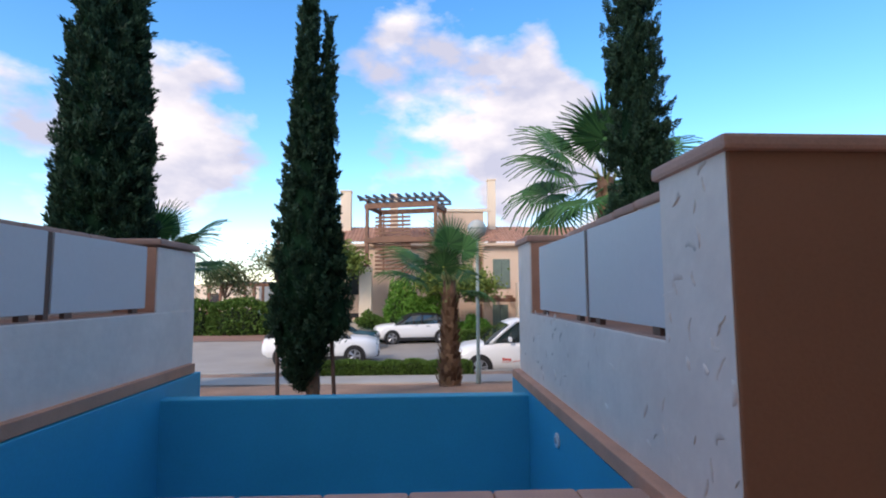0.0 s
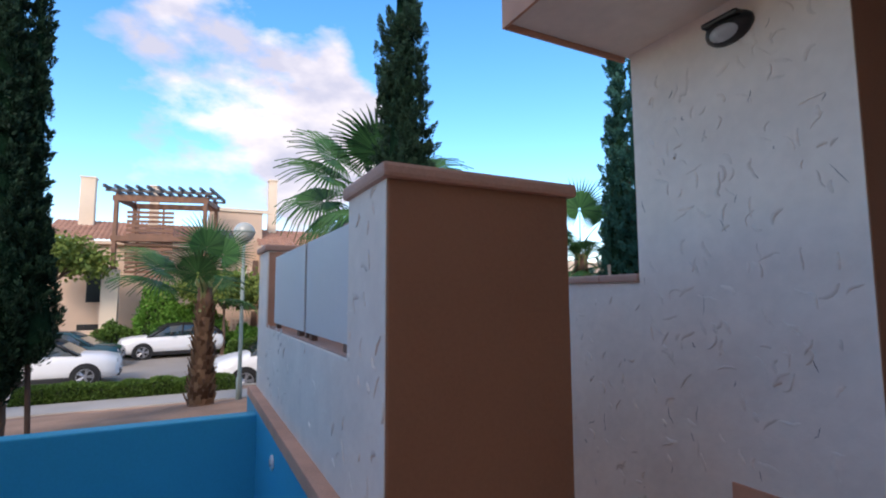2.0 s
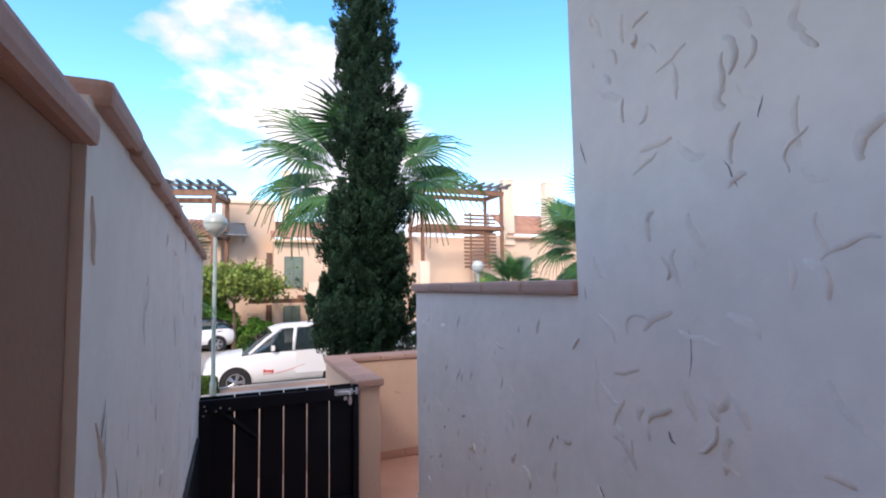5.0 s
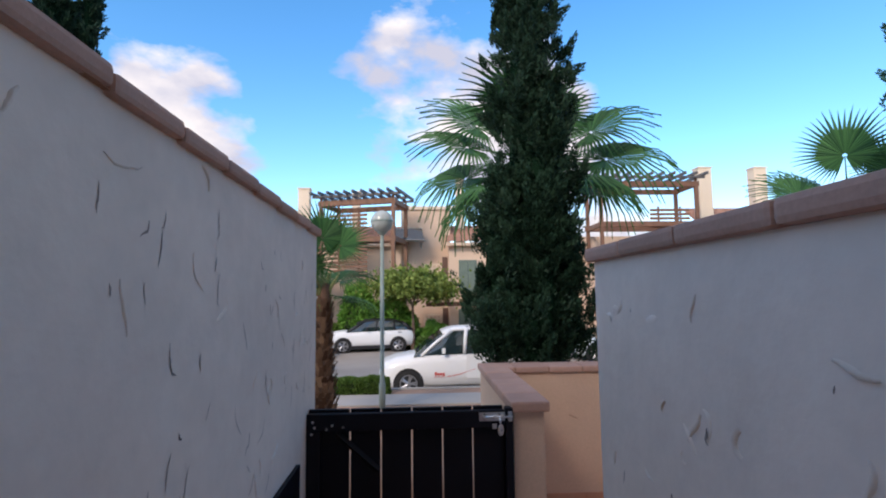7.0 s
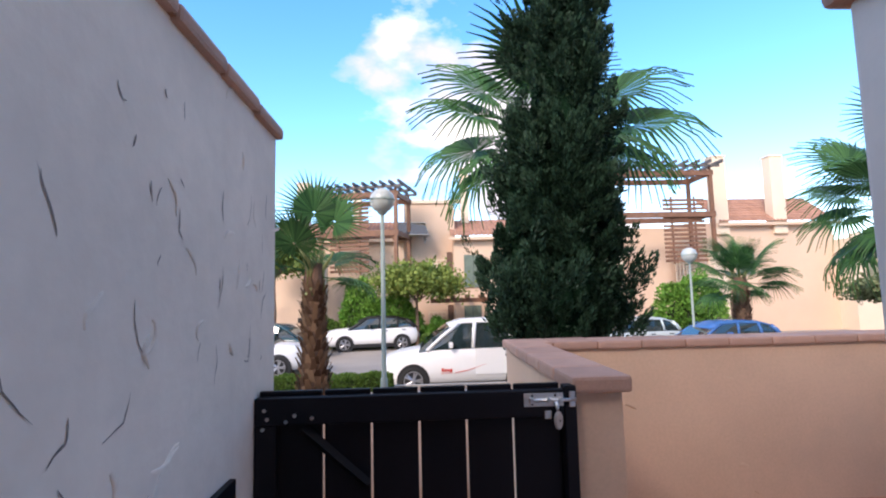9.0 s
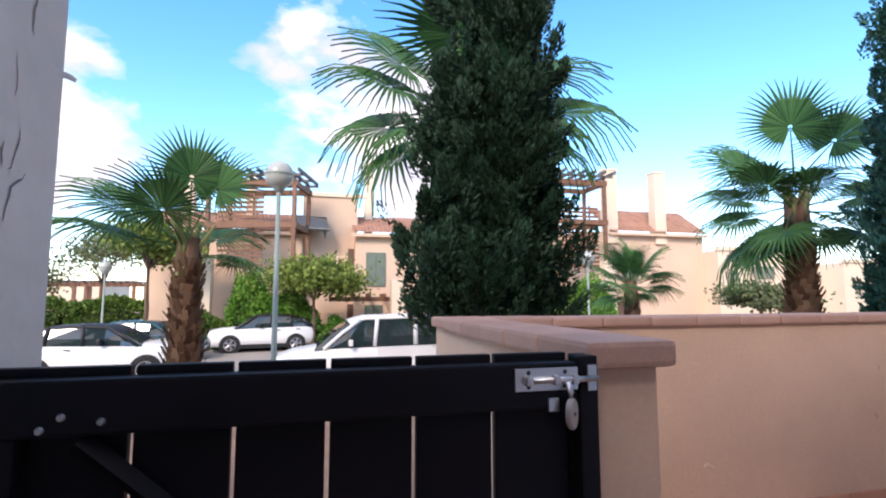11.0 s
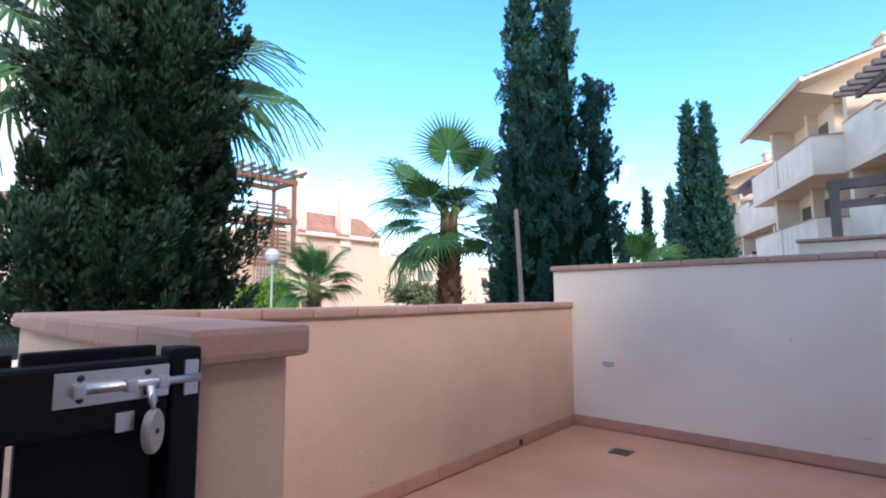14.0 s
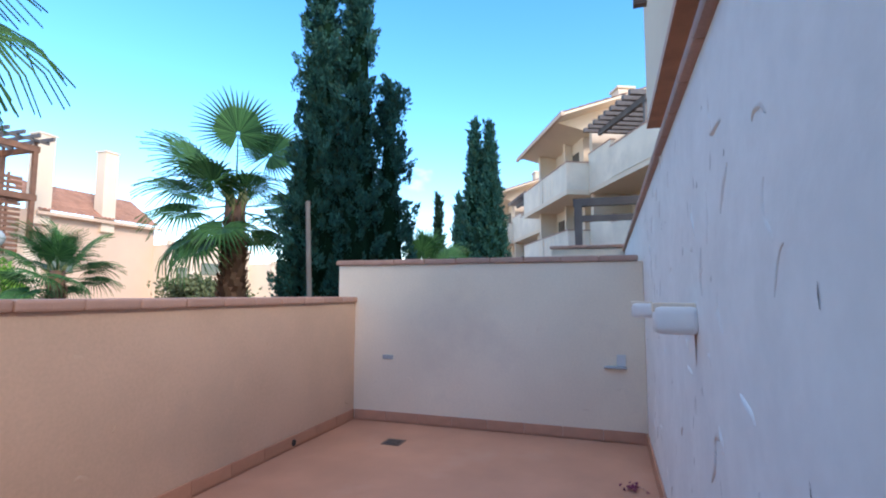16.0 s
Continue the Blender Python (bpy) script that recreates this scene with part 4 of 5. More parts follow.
gz = ground_z
cypress("tall dark slender cypress with a thin second spire, staked", -1.48, 7.2, gz(7.2), [(-0.12, 0, 0.28, 6.9, 0.50, 0.74), (0.14, 0.1, 1.6, 5.75, 0.20, 1.2), (-0.36, 0.1, 0.9, 2.25, 0.24, 1.0), (0.30, 0.0, 0.9, 2.5, 0.24, 1.0)], 1, 130000, 0.05, CYPRESS, 0.35, 1.0, 0.085, 90)
for dx in (-0.62, 0.44):
    s = thing("tree_stake", "dark wooden tree stake beside the cypress", "stake", pose(-1.48 + dx * 0.75, 7.2, gz(7.2)), "tree stakes")
    bm = bmesh.new()
    tube(bm, [(0, 0, -0.2), (-0.02 if dx < 0 else -0.05, 0, 0.8), (-0.04 if dx < 0 else -0.08, 0, 2.4 if dx < 0 else 1.2)], [0.03, 0.028, 0.026], 8)
    part("pole", bm, STAKE_DARK, s)
cypress("broad dark cypress standing just outside the low wall", 3.56, 7.75, gz(7.75), [(0.0, 0, 0.75, 10.0, 0.54, 1.0), (-0.46, -0.1, 0.95, 3.1, 0.38, 0.9), (0.36, 0.0, 0.95, 3.2, 0.34, 0.9), (0.0, -0.3, 0.85, 4.6, 0.36, 1.0), (-0.15, -0.35, 0.85, 2.4, 0.32, 0.9)], 2, 330000, 0.046, CYPRESS, 0.55, 1.0, 0.11, 170, 5, 0.5)
cypress("dense dark cypress group beyond the pool wall", -6.25, 10.0, gz(10), [(0.0, 0, 0.3, 13.5, 0.82, 1.5), (0.5, 0, 0.3, 8.6, 0.56, 1.0), (-0.42, 0.2, 0.3, 8.6, 0.62, 1.0)], 3, 200000, 0.10, CYPRESS, 0.45, 1.0, 0.16, 70)
cypress("tall cypress with two spires behind the low wall", 8.95, 7.75, gz(7.75), [(-0.06, 0.20, 0.3, 8.4, 0.44, 0.72), (0.10, -0.28, 0.3, 8.2, 0.44, 0.72), (0.3, -0.72, 0.3, 4.3, 0.34, 1.0), (-0.1, 0.48, 0.3, 3.4, 0.40, 0.9)], 4, 200000, 0.065, CYPRESS_SOFT, 0.5, 1.0, 0.11, 110, 2)
s = thing("tree_stake", "pale grey leaning stake in front of the cypress", "stake", pose(8.3, 7.65, gz(7.7)), "tree stakes")
bm = bmesh.new()
tube(bm, [(0, 0, -0.2), (-0.02, 0.06, 1.0), (-0.03, 0.12, 2.35)], [0.035, 0.035, 0.033], 8)
part("pole", bm, STAKE, s)
cypress("distant dark cypress with two spires", 18.0, 7.75, gz(7.7), [(0.0, 0.22, 0.2, 6.7, 0.62, 0.9), (0.0, -0.28, 0.2, 6.6, 0.68, 0.9)], 5, 36000, 0.12, CYPRESS_SOFT, 0.4, 1.0, 0.15, 24)
cypress("slim dark cypress far down the row", 22.0, 10.6, gz(10), [(0.0, 0, 0.2, 5.4, 0.34, 0.9)], 6, 9000, 0.13, CYPRESS, 0.4, 1.0, 0.15, 20)
cypress("slim blue-green cypress far down the row", 23.0, 10.0, gz(10), [(0.0, 0, 0.2, 5.6, 0.5, 0.9)], 7, 10000, 0.13, CYPRESS_SOFT, 0.4, 1.0, 0.15, 20)

FANS_YOUNG = ((106, 86, 0, 0.1), (18, 64, 55, 0.1), (172, 32, -20), (186, 12, -10), (-8, -14, -15, 0.0, 0.62), (75, 20, 0), (255, 40, 0))
FANS_TALL = ((166, 36, -38), (180, 12, -35), (160, -10, -40), (170, -36, -30), (-8, 26, 38), (-14, 0, 38), (-22, -26, 32), (22, 62, 55), (100, 72, 0), (250, 35, 0), (60, 12, 0), (230, -25, 0), (285, -20, 0))
FANS_TERRACE = ((45, 87, 0, 0.35, 1.2), (-36, 50, 60, 0.3, 1.05), (135, 38, -40, 0.1), (128, 12, -30), (140, -14, -30), (124, -42, -20), (205, -36, 0), (-48, -30, 30), (-42, 8, 40), (232, 15, 0), (172, -48, 0), (100, 50, 0), (20, -25, 0), (85, -35, 0), (-75, -12, 0), (195, 24, 0))
palm("young fan palm with a shaggy brown trunk in the bed", 0.64, 10.2, gz(10.2), 2.12, 0.17, 0.85, len(FANS_YOUNG), 51, fans=FANS_YOUNG)
palm("tall fan palm behind the broad cypress", 4.42, 11.4, gz(11.4), 4.75, 0.26, 1.42, len(FANS_TALL), 52, fans=FANS_TALL)
palm("fan palm with a thick brown trunk beyond the terrace", 9.95, 10.45, gz(10.45), 3.1, 0.24, 0.98, len(FANS_TERRACE), 53, fans=FANS_TERRACE, shaft=0.75)
palm("low bushy fan palm before the house", 13.3, 20.0, gz(20), 2.9, 0.28, 1.0, 18, 54, -25)
palm("fan palm beside the street", -6.0, 12.0, gz(12.0), 3.0, 0.2, 1.0, 11, 55, -20)
palm("low distant fan palm", 16.2, 9.0, gz(9), 1.9, 0.22, 0.9, 12, 56, -10)

for k in range(7):
    bush("clipped green hedge along the footpath", -2.6 + 0.62 * k, 14.15, -0.62, 0.40, 0.34, 0.40 + 0.03 * math.sin(k * 2.1), 60 + k, 4200, 0.05, HEDGE, "hedge", "hedge", 0.55, "street hedge")
bush("green climbing shrub against the house", 0.5, 28.3, gz(28), 1.9, 0.8, 2.6, 80, 9000, 0.16, SHRUB)
bush("green climbing shrub under the pergola", -0.9, 28.6, gz(28), 1.2, 0.7, 3.5, 81, 6000, 0.16, SHRUB)
bush("dark green shrub beside the parked car", -2.7, 28.4, gz(28), 1.2, 0.7, 1.5, 82, 4000, 0.16, HEDGE)
bush("green shrub beside the drive", 3.0, 27.6, gz(28), 1.0, 0.7, 1.3, 83, 4000, 0.14, SHRUB)
bush("low clipped green hedge before the house", 3.6, 26.6, gz(27), 1.6, 0.4, 0.75, 84, 4000, 0.1, HEDGE, "hedge", "hedge", 0.5)
bush("leafy green hedge before the second house", 14.2, 25.0, gz(25), 1.9, 0.7, 3.1, 85, 8000, 0.16, SHRUB)
for k in range(5):
    bush("long green hedge beyond the parking", -8.2 - 3.4 * k, 33.0, gz(33), 2.0, 0.9, 2.3, 90 + k, 5000, 0.2, HEDGE, "hedge", "hedge", 0.5, "far hedge")
tree("small tree with yellow-green leaves beside the house", 1.9, 26.9, gz(27), 2.3, 1.7, 1.9, 100, 7000, 0.2, SHRUB_LIGHT)
tree("leafy green tree beyond the parked cars", -5.0, 27.5, gz(27), 3.6, 2.0, 1.7, 101, 5000, 0.2, SHRUB_LIGHT, 0.4)
tree("thin open grey-green tree on the skyline", -10.2, 37.0, gz(37), 3.2, 3.6, 2.2, 102, 2600, 0.2, OLIVE, 0.5)
tree("small flat-crowned tree before the low house", 17.0, 18.0, gz(18), 1.9, 0.9, 1.35, 103, 5000, 0.15, OLIVE, 0.3)
tree("grey-green tree on the skyline", -13.0, 34.0, gz(34), 2.4, 2.6, 1.8, 104, 2600, 0.2, OLIVE, 0.5)


# ---- street lamps ----
def street_lamp(label, x, y, z, h, r):
    s = thing("street_lamp", label, "street lamp", pose(x, y, z), "street lamps")
    bm = bmesh.new()
    tube(bm, [(0, 0, -0.1), (0, 0, 0.5), (0, 0, 0.52), (0, 0, h - r)], [0.065, 0.065, 0.045, 0.035], 14)
    part("pole", bm, LAMP_POLE, s, "", True)
    bm = bmesh.new()
    bmesh.ops.create_uvsphere(bm, u_segments=24, v_segments=16, radius=r, matrix=Matrix.Translation((0, 0, h)))
    part("globe", bm, GLOBE, s, "pale opal globe", True)
    bm = bmesh.new()
    tube(bm, [(0, 0, h - r * 1.18), (0, 0, h - r * 0.95), (0, 0, h - r * 0.86)], [0.05, 0.10, 0.11], 16)
    part("collar", bm, LAMP_POLE, s)
    bm = bmesh.new()
    tube(bm, [(0, 0, h - 0.02), (0, 0, h + 0.004), (0, 0, h + 0.03)], [r * 1.02, r * 1.05, r * 1.01], 24, False)
    part("band", bm, LAMP_POLE, s)


street_lamp("globe street lamp on a slim grey-green pole", 1.46, 12.3, gz(12.3), 3.80, 0.235)
street_lamp("globe street lamp on a slim pole before the houses", 11.55, 20.0, gz(20), 3.72, 0.26)
street_lamp("globe street lamp on a slim pole at the far kerb", -6.8, 28.0, gz(28), 3.6, 0.26)


# ---- vehicles ----
def loft(bm, sections):
    rings = [[bm.verts.new(p) for p in s] for s in sections]
    k = len(rings[0])
    for u, v in zip(rings, rings[1:]):
        for i in range(k):
            bm.faces.new((u[i], u[(i + 1) % k], v[(i + 1) % k], v[i]))
    bm.faces.new(rings[0][::-1])
    bm.faces.new(rings[-1])


def ring(x, b, t, w, crown=0.03):
    half = [(0.80 * w, b), (0.97 * w, b + 0.10 * (t - b)), (w, b + 0.40 * (t - b)), (0.985 * w, b + 0.72 * (t - b)), (0.93 * w, t - 0.10 * (t - b)), (0.82 * w, t), (0.4 * w, t + crown)]
    return [(x, -y, z) for y, z in half] + [(x, y, z) for y, z in half[::-1]]


def wheel_mesh(r, width):
    bm = bmesh.new()
    tube(bm, [(0, -width / 2, 0), (0, -width / 2 + 0.02, 0), (0, width / 2 - 0.02, 0), (0, width / 2, 0)], [r * 0.9, r, r, r * 0.9], 28)
    tyre = mesh_of(bm, "tyre", TYRE)
    bm = bmesh.new()
    tube(bm, [(0, -width / 2 - 0.004, 0), (0, -width / 2 + 0.02, 0)], [r * 0.70, r * 0.68], 28)
    dish = mesh_of(bm, "rim", CAR_BLACK)
    bm = bmesh.new()
    for k in range(5):
        a = 2 * math.pi * k / 5
        for off in (-0.16, 0.16):
            p = Vector((math.cos(a) * 0.10 * r, -width / 2 - 0.010, math.sin(a) * 0.10 * r))
            q = Vector((math.cos(a + off) * 0.66 * r, -width / 2 - 0.008, math.sin(a + off) * 0.66 * r))
            tube(bm, [tuple(p), tuple(q)], [0.03, 0.022], 5)
    tube(bm, [(0, -width / 2 - 0.022, 0), (0, -width / 2 - 0.004, 0)], [0.05, 0.07], 14)
    n = 28
    a = [bm.verts.new((math.cos(6.2832 * k / n) * r * 0.72, -width / 2 - 0.012, math.sin(6.2832 * k / n) * r * 0.72)) for k in range(n)]
    b = [bm.verts.new((math.cos(6.2832 * k / n) * r * 0.65, -width / 2 - 0.012, math.sin(6.2832 * k / n) * r * 0.65)) for k in range(n)]
    for k in range(n):
        bm.faces.new((a[k], a[(k + 1) % n], b[(k + 1) % n], b[k]))
    return tyre, dish, mesh_of(bm, "spokes", RIM)


WHEEL = wheel_mesh(0.335, 0.22)


def car(name, label, category, m, paint, body, cabin, wheels, w, roof_paint=None, pillars=(), rails=False, dark_trim=True):
    """body: rows x, bottom, top, half-width share; cabin: rows x, sill height, roof height. The nose points to -x."""
    c = thing(name, label, category, m)
    bm = bmesh.new()
    loft(bm, [ring(x, b, t, w * s) for x, b, t, s in body])
    part("body", bm, paint, c, "", True)

    def at(x):
        xs = [r[0] for r in cabin]
        return np.interp(x, xs, [r[1] for r in cabin]), np.interp(x, xs, [r[2] for r in cabin])
    bm = bmesh.new()
    loft(bm, [[(x, -0.90 * w, lo - 0.04), (x, -0.86 * w, lo + 0.3 * (hi - lo)), (x, -0.74 * w, hi - 0.03), (x, 0.74 * w, hi - 0.03), (x, 0.86 * w, lo + 0.3 * (hi - lo)), (x, 0.90 * w, lo - 0.04)] for x, lo, hi in cabin])
    part("glass", bm, CAR_GLASS, c, "dark tinted windows")
    bm = bmesh.new()
    top = [r for r in cabin if r[2] - r[1] > 0.30]
    loft(bm, [[(x, -0.77 * w, hi - 0.075), (x, -0.73 * w, hi - 0.015), (x, -0.3 * w, hi + 0.02), (x, 0.3 * w, hi + 0.02), (x, 0.73 * w, hi - 0.015), (x, 0.77 * w, hi - 0.075)] for x, lo, hi in top])
    part("roof", bm, roof_paint or paint, c, "black roof" if roof_paint else "", True)
    for sgn in (-1, 1):
        for x0, x1, thick in pillars:
            lo, _ = at(x0)
            _, hi = at(x1)
            bm = bmesh.new()
            tube(bm, [(x0, sgn * 0.905 * w, lo - 0.03), ((x0 + x1) / 2, sgn * 0.845 * w, (lo + hi) / 2), (x1, sgn * 0.75 * w, hi - 0.04)], [thick, thick, thick], 6)
            part("pillar", bm, roof_paint or paint, c, "", True)
        bm = bmesh.new()
        box(bm, cabin[1][0] + 0.42, cabin[1][0] + 0.52, sgn * 0.93 * w, sgn * (0.93 * w + 0.2), cabin[1][1] + 0.02, cabin[1][1] + 0.17, 0.03)
        part("mirror", bm, CAR_BLACK if roof_paint else paint, c)
        bm = bmesh.new()
        x, b, t, s = body[1]
        box(bm, body[0][0] + 0.04, body[0][0] + 0.42, sgn * 0.50 * w, sgn * 0.86 * w * s, t - 0.19, t - 0.07, 0.03)
        part("headlight", bm, HEADLAMP, c, "clear headlamp")
        x, b, t, s = body[-2]
        bm = bmesh.new()
        box(bm, body[-1][0] - 0.20, body[-1][0] - 0.01, sgn * 0.62 * w, sgn * 0.90 * w * s, t - 0.24, t - 0.08, 0.02)
        part("tail_light", bm, RED_PRINT, c, "red lamp")
        for xd in [0.5 * (cabin[2][0] + cabin[-2][0]) - 0.12, cabin[-2][0] - 0.25]:
            bm = bmesh.new()
            box(bm, xd - 0.09, xd + 0.09, sgn * 0.985 * w, sgn * (0.985 * w + 0.022), at(xd)[0] - 0.16, at(xd)[0] - 0.125, 0.008)
            part("door_handle", bm, CAR_BLACK, c)
        bm = bmesh.new()
        box(bm, wheels[0] + 0.36, wheels[1] - 0.36, sgn * 0.95 * w, sgn * 1.012 * w, 0.17, 0.34 if dark_trim else 0.25, 0.02)
        part("side_trim", bm, CAR_BLACK, c)
        for xw in wheels:
            bm = bmesh.new()
            tube(bm, [(xw, sgn * 0.90 * w, 0.335), (xw, sgn * 1.006 * w, 0.335)], [0.43, 0.41], 28)
            part("wheel_arch", bm, CAR_BLACK, c)
    bm = bmesh.new()
    box(bm, body[0][0] - 0.02, body[0][0] + 0.12, -0.55 * w, 0.55 * w, 0.26, 0.50, 0.03)
    part("grille", bm, CAR_BLACK, c)
    bm = bmesh.new()
    box(bm, body[0][0] - 0.03, body[0][0], -0.26, 0.26, 0.40, 0.50, 0.004)
    part("number_plate", bm, BOARD, c)
    for xw in wheels:
        for sgn in (-1, 1):
            wh = new("wheel")
            wh.parent = c
            wh.matrix_basis = pose(xw, sgn * (w - 0.09), 0.335, 0, 0, 0 if sgn < 0 else 180)
            for me in WHEEL:
                shared(me.name.split(".")[0], me, wh, Matrix())
    return c


VAN_BODY = [(0.0, 0.30, 0.70, 0.80), (0.10, 0.22, 0.86, 0.93), (0.45, 0.20, 0.98, 0.99), (1.05, 0.20, 1.08, 1.0), (1.5, 0.20, 1.13, 1.0), (4.3, 0.20, 1.16, 1.0), (4.45, 0.24, 1.12, 0.96), (4.5, 0.32, 0.9, 0.92)]
VAN_CABIN = [(0.95, 1.06, 1.09), (1.30, 1.11, 1.40), (1.75, 1.12, 1.70), (2.1, 1.13, 1.80), (3.2, 1.15, 1.83), (4.25, 1.16, 1.78), (4.46, 1.12, 1.20)]
van = car("van", "white panel van with red lettering parked at the kerb", "van", pose(1.10, 16.72, gz(16.4), 0, 0, 1.0), WHITE_CAR, VAN_BODY, VAN_CABIN, (0.80, 3.58), 0.92, None, ((1.15, 2.02, 0.05), (2.35, 2.42, 0.055), (3.35, 3.35, 0.06), (4.4, 4.25, 0.07)), False, False)
bm = bmesh.new()
box(bm, 2.40, 3.95, -0.93, -0.915, 0.45, 1.10, 0.004)
part("sliding_door", bm, WHITE_CAR, van)
for k, (a, b, z0, z1) in enumerate(((1.52, 1.575, 0.545, 0.63), (1.59, 1.65, 0.545, 0.605), (1.665, 1.72, 0.545, 0.605), (1.735, 1.79, 0.525, 0.605), (1.50, 1.79, 0.50, 0.508))):
    bm = bmesh.new()
    box(bm, a, b, -0.932, -0.922, z0, z1)
    part("red_lettering", bm, RED_PRINT, van, "red lettering bar")
bm = bmesh.new()
tube(bm, [(1.85, -0.925, 0.50), (2.2, -0.925, 0.56), (2.7, -0.925, 0.72)], [0.008, 0.008, 0.006], 5)
part("red_stripe", bm, RED_PRINT, van, "thin red curved stripe")

SUV_BODY = [(0.0, 0.34, 0.72, 0.72), (0.10, 0.25, 0.88, 0.90), (0.5, 0.22, 0.97, 0.98), (1.2, 0.21, 1.02, 1.0), (3.6, 0.22, 1.08, 1.0), (4.15, 0.26, 1.10, 0.95), (4.32, 0.36, 0.98, 0.86), (4.38, 0.45, 0.80, 0.80)]
SUV_CABIN = [(1.02, 1.01, 1.03), (1.55, 1.03, 1.36), (1.95, 1.04, 1.53), (2.5, 1.05, 1.57), (3.3, 1.07, 1.53), (3.85, 1.09, 1.40), (4.28, 1.08, 1.12)]
SUV_PIL = ((1.12, 1.9, 0.04), (2.45, 2.5, 0.04), (3.35, 3.3, 0.05), (4.15, 3.75, 0.09))
car("suv", "white crossover car with black roof parked by the house", "car", pose(-2.42, 26.95, gz(26.9), 0, 0, 9), WHITE_CAR, SUV_BODY, SUV_CABIN, (0.88, 3.52), 0.90, CAR_BLACK, SUV_PIL)
car("suv", "white crossover car with black trim parked in the street", "car", pose(-1.62, 20.3, gz(20.3), 0, 0, 182), WHITE_CAR, SUV_BODY, SUV_CABIN, (0.88, 3.52), 0.92, CAR_BLACK, SUV_PIL)
HATCH_BODY = [(0.0, 0.32, 0.66, 0.72), (0.12, 0.22, 0.80, 0.90), (0.5, 0.19, 0.88, 0.98), (1.1, 0.18, 0.94, 1.0), (3.3, 0.19, 0.98, 1.0), (3.75, 0.24, 0.98, 0.94), (3.9, 0.38, 0.82, 0.84)]
HATCH_CABIN = [(0.85, 0.93, 0.95), (1.35, 0.95, 1.25), (1.75, 0.96, 1.42), (2.3, 0.97, 1.46), (3.1, 0.98, 1.42), (3.5, 0.98, 1.30), (3.8, 0.97, 1.02)]
HATCH_PIL = ((0.98, 1.7, 0.04), (2.2, 2.25, 0.04), (3.0, 2.95, 0.045), (3.65, 3.4, 0.07))
car("hatchback", "dark teal hatchback car parked beyond the white crossover", "car", pose(-2.0, 24.6, gz(25), 0, 0, 176), DARK_CAR, HATCH_BODY, HATCH_CABIN, (0.75, 3.2), 0.86, None, HATCH_PIL)
car("hatchback", "silver hatchback car parked across the street", "car", pose(8.5, 22.7, gz(22.5), 0, 0, 4), SILVER_CAR, HATCH_BODY, HATCH_CABIN, (0.75, 3.2), 0.86, None, HATCH_PIL)
car("hatchback", "blue hatchback car parked across the street", "car", pose(10.2, 19.6, gz(19.6), 0, 0, 2), BLUE_CAR, HATCH_BODY, HATCH_CABIN, (0.75, 3.2), 0.86, None, HATCH_PIL)


# ---- houses across the street ----
def tiled_roof(parent, x0, x1, y0, z0, y1, z1, pitch=0.23):
    """Rolled clay tiles: a corrugated slope with stepped courses, from the eave (y0, z0) to the ridge (y1, z1)."""
    n = int(abs(x1 - x0) / pitch) * 6
    courses = max(4, int(math.hypot(y1 - y0, z1 - z0) / 0.36))
    vs, fs = [], []
    rows = []
    for c in range(courses):
        rows += [(c / courses, 0.045), ((c + 0.98) / courses, 0.012)]
    for q, lift in rows:
        for i in range(n + 1):
            x = x0 + (x1 - x0) * i / n
            vs.append((x, y0 + (y1 - y0) * q, z0 + (z1 - z0) * q + lift + 0.055 * abs(math.sin(math.pi * (x - x0) / pitch))))
    for j in range(len(rows) - 1):
        for i in range(n):
            a = j * (n + 1) + i
            fs.append((a, a + 1, a + n + 2, a + n + 1))
    pydata("roof_tiles", vs, fs, ROOF, parent, "brown clay roof tiles")
    boxes("eave", [(x0 - 0.1, x1 + 0.1, min(y0, y0 + 0.12), max(y0, y0 + 0.12), z0 - 0.16, z0 + 0.01)], HOUSE, parent)


def window(parent, x, y, z, w, h, shutters=True):
    wi = boxes("window", [(x - w / 2, x + w / 2, y - 0.02, y + 0.05, z, z + h)], WINDOW_GLASS, parent, "dark window pane")
    each("frame", [(x - w / 2 - 0.05, x - w / 2, y - 0.06, y + 0.05, z - 0.05, z + h + 0.05), (x + w / 2, x + w / 2 + 0.05, y - 0.06, y + 0.05, z - 0.05, z + h + 0.05), (x - w / 2, x + w / 2, y - 0.06, y + 0.05, z + h, z + h + 0.05), (x - w / 2, x + w / 2, y - 0.09, y + 0.05, z - 0.06, z)], SHUTTER, wi)
    if shutters:
        for a, b in ((x - w / 2 + 0.01, x - 0.01), (x + 0.01, x + w / 2 - 0.01)):
            bm = bmesh.new()
            box(bm, a, b, y - 0.055, y - 0.025, z + 0.01, z + h - 0.01)
            for i in range(int(h / 0.12)):
                box(bm, a + 0.05, b - 0.05, y - 0.075, y - 0.05, z + 0.04 + i * 0.12, z + 0.04 + i * 0.12 + 0.07)
            part("shutter", bm, SHUTTER, wi, "closed green louvred shutter")


def lattice(parent, x0, x1, y, z0, z1, cell=0.22):
    bm = bmesh.new()
    nx, nz = max(2, round((x1 - x0) / cell)), max(2, round((z1 - z0) / cell))
    for i in range(nx + 1):
        x = x0 + (x1 - x0) * i / nx
        box(bm, x - 0.04, x + 0.04, y - 0.05, y + 0.05, z0, z1)
    for j in range(nz + 1):
        z = z0 + (z1 - z0) * j / nz
        box(bm, x0, x1, y - 0.045, y + 0.045, z - 0.04, z + 0.04)
    part("lattice", bm, HOUSE_PALE, parent, "pierced plaster lattice")


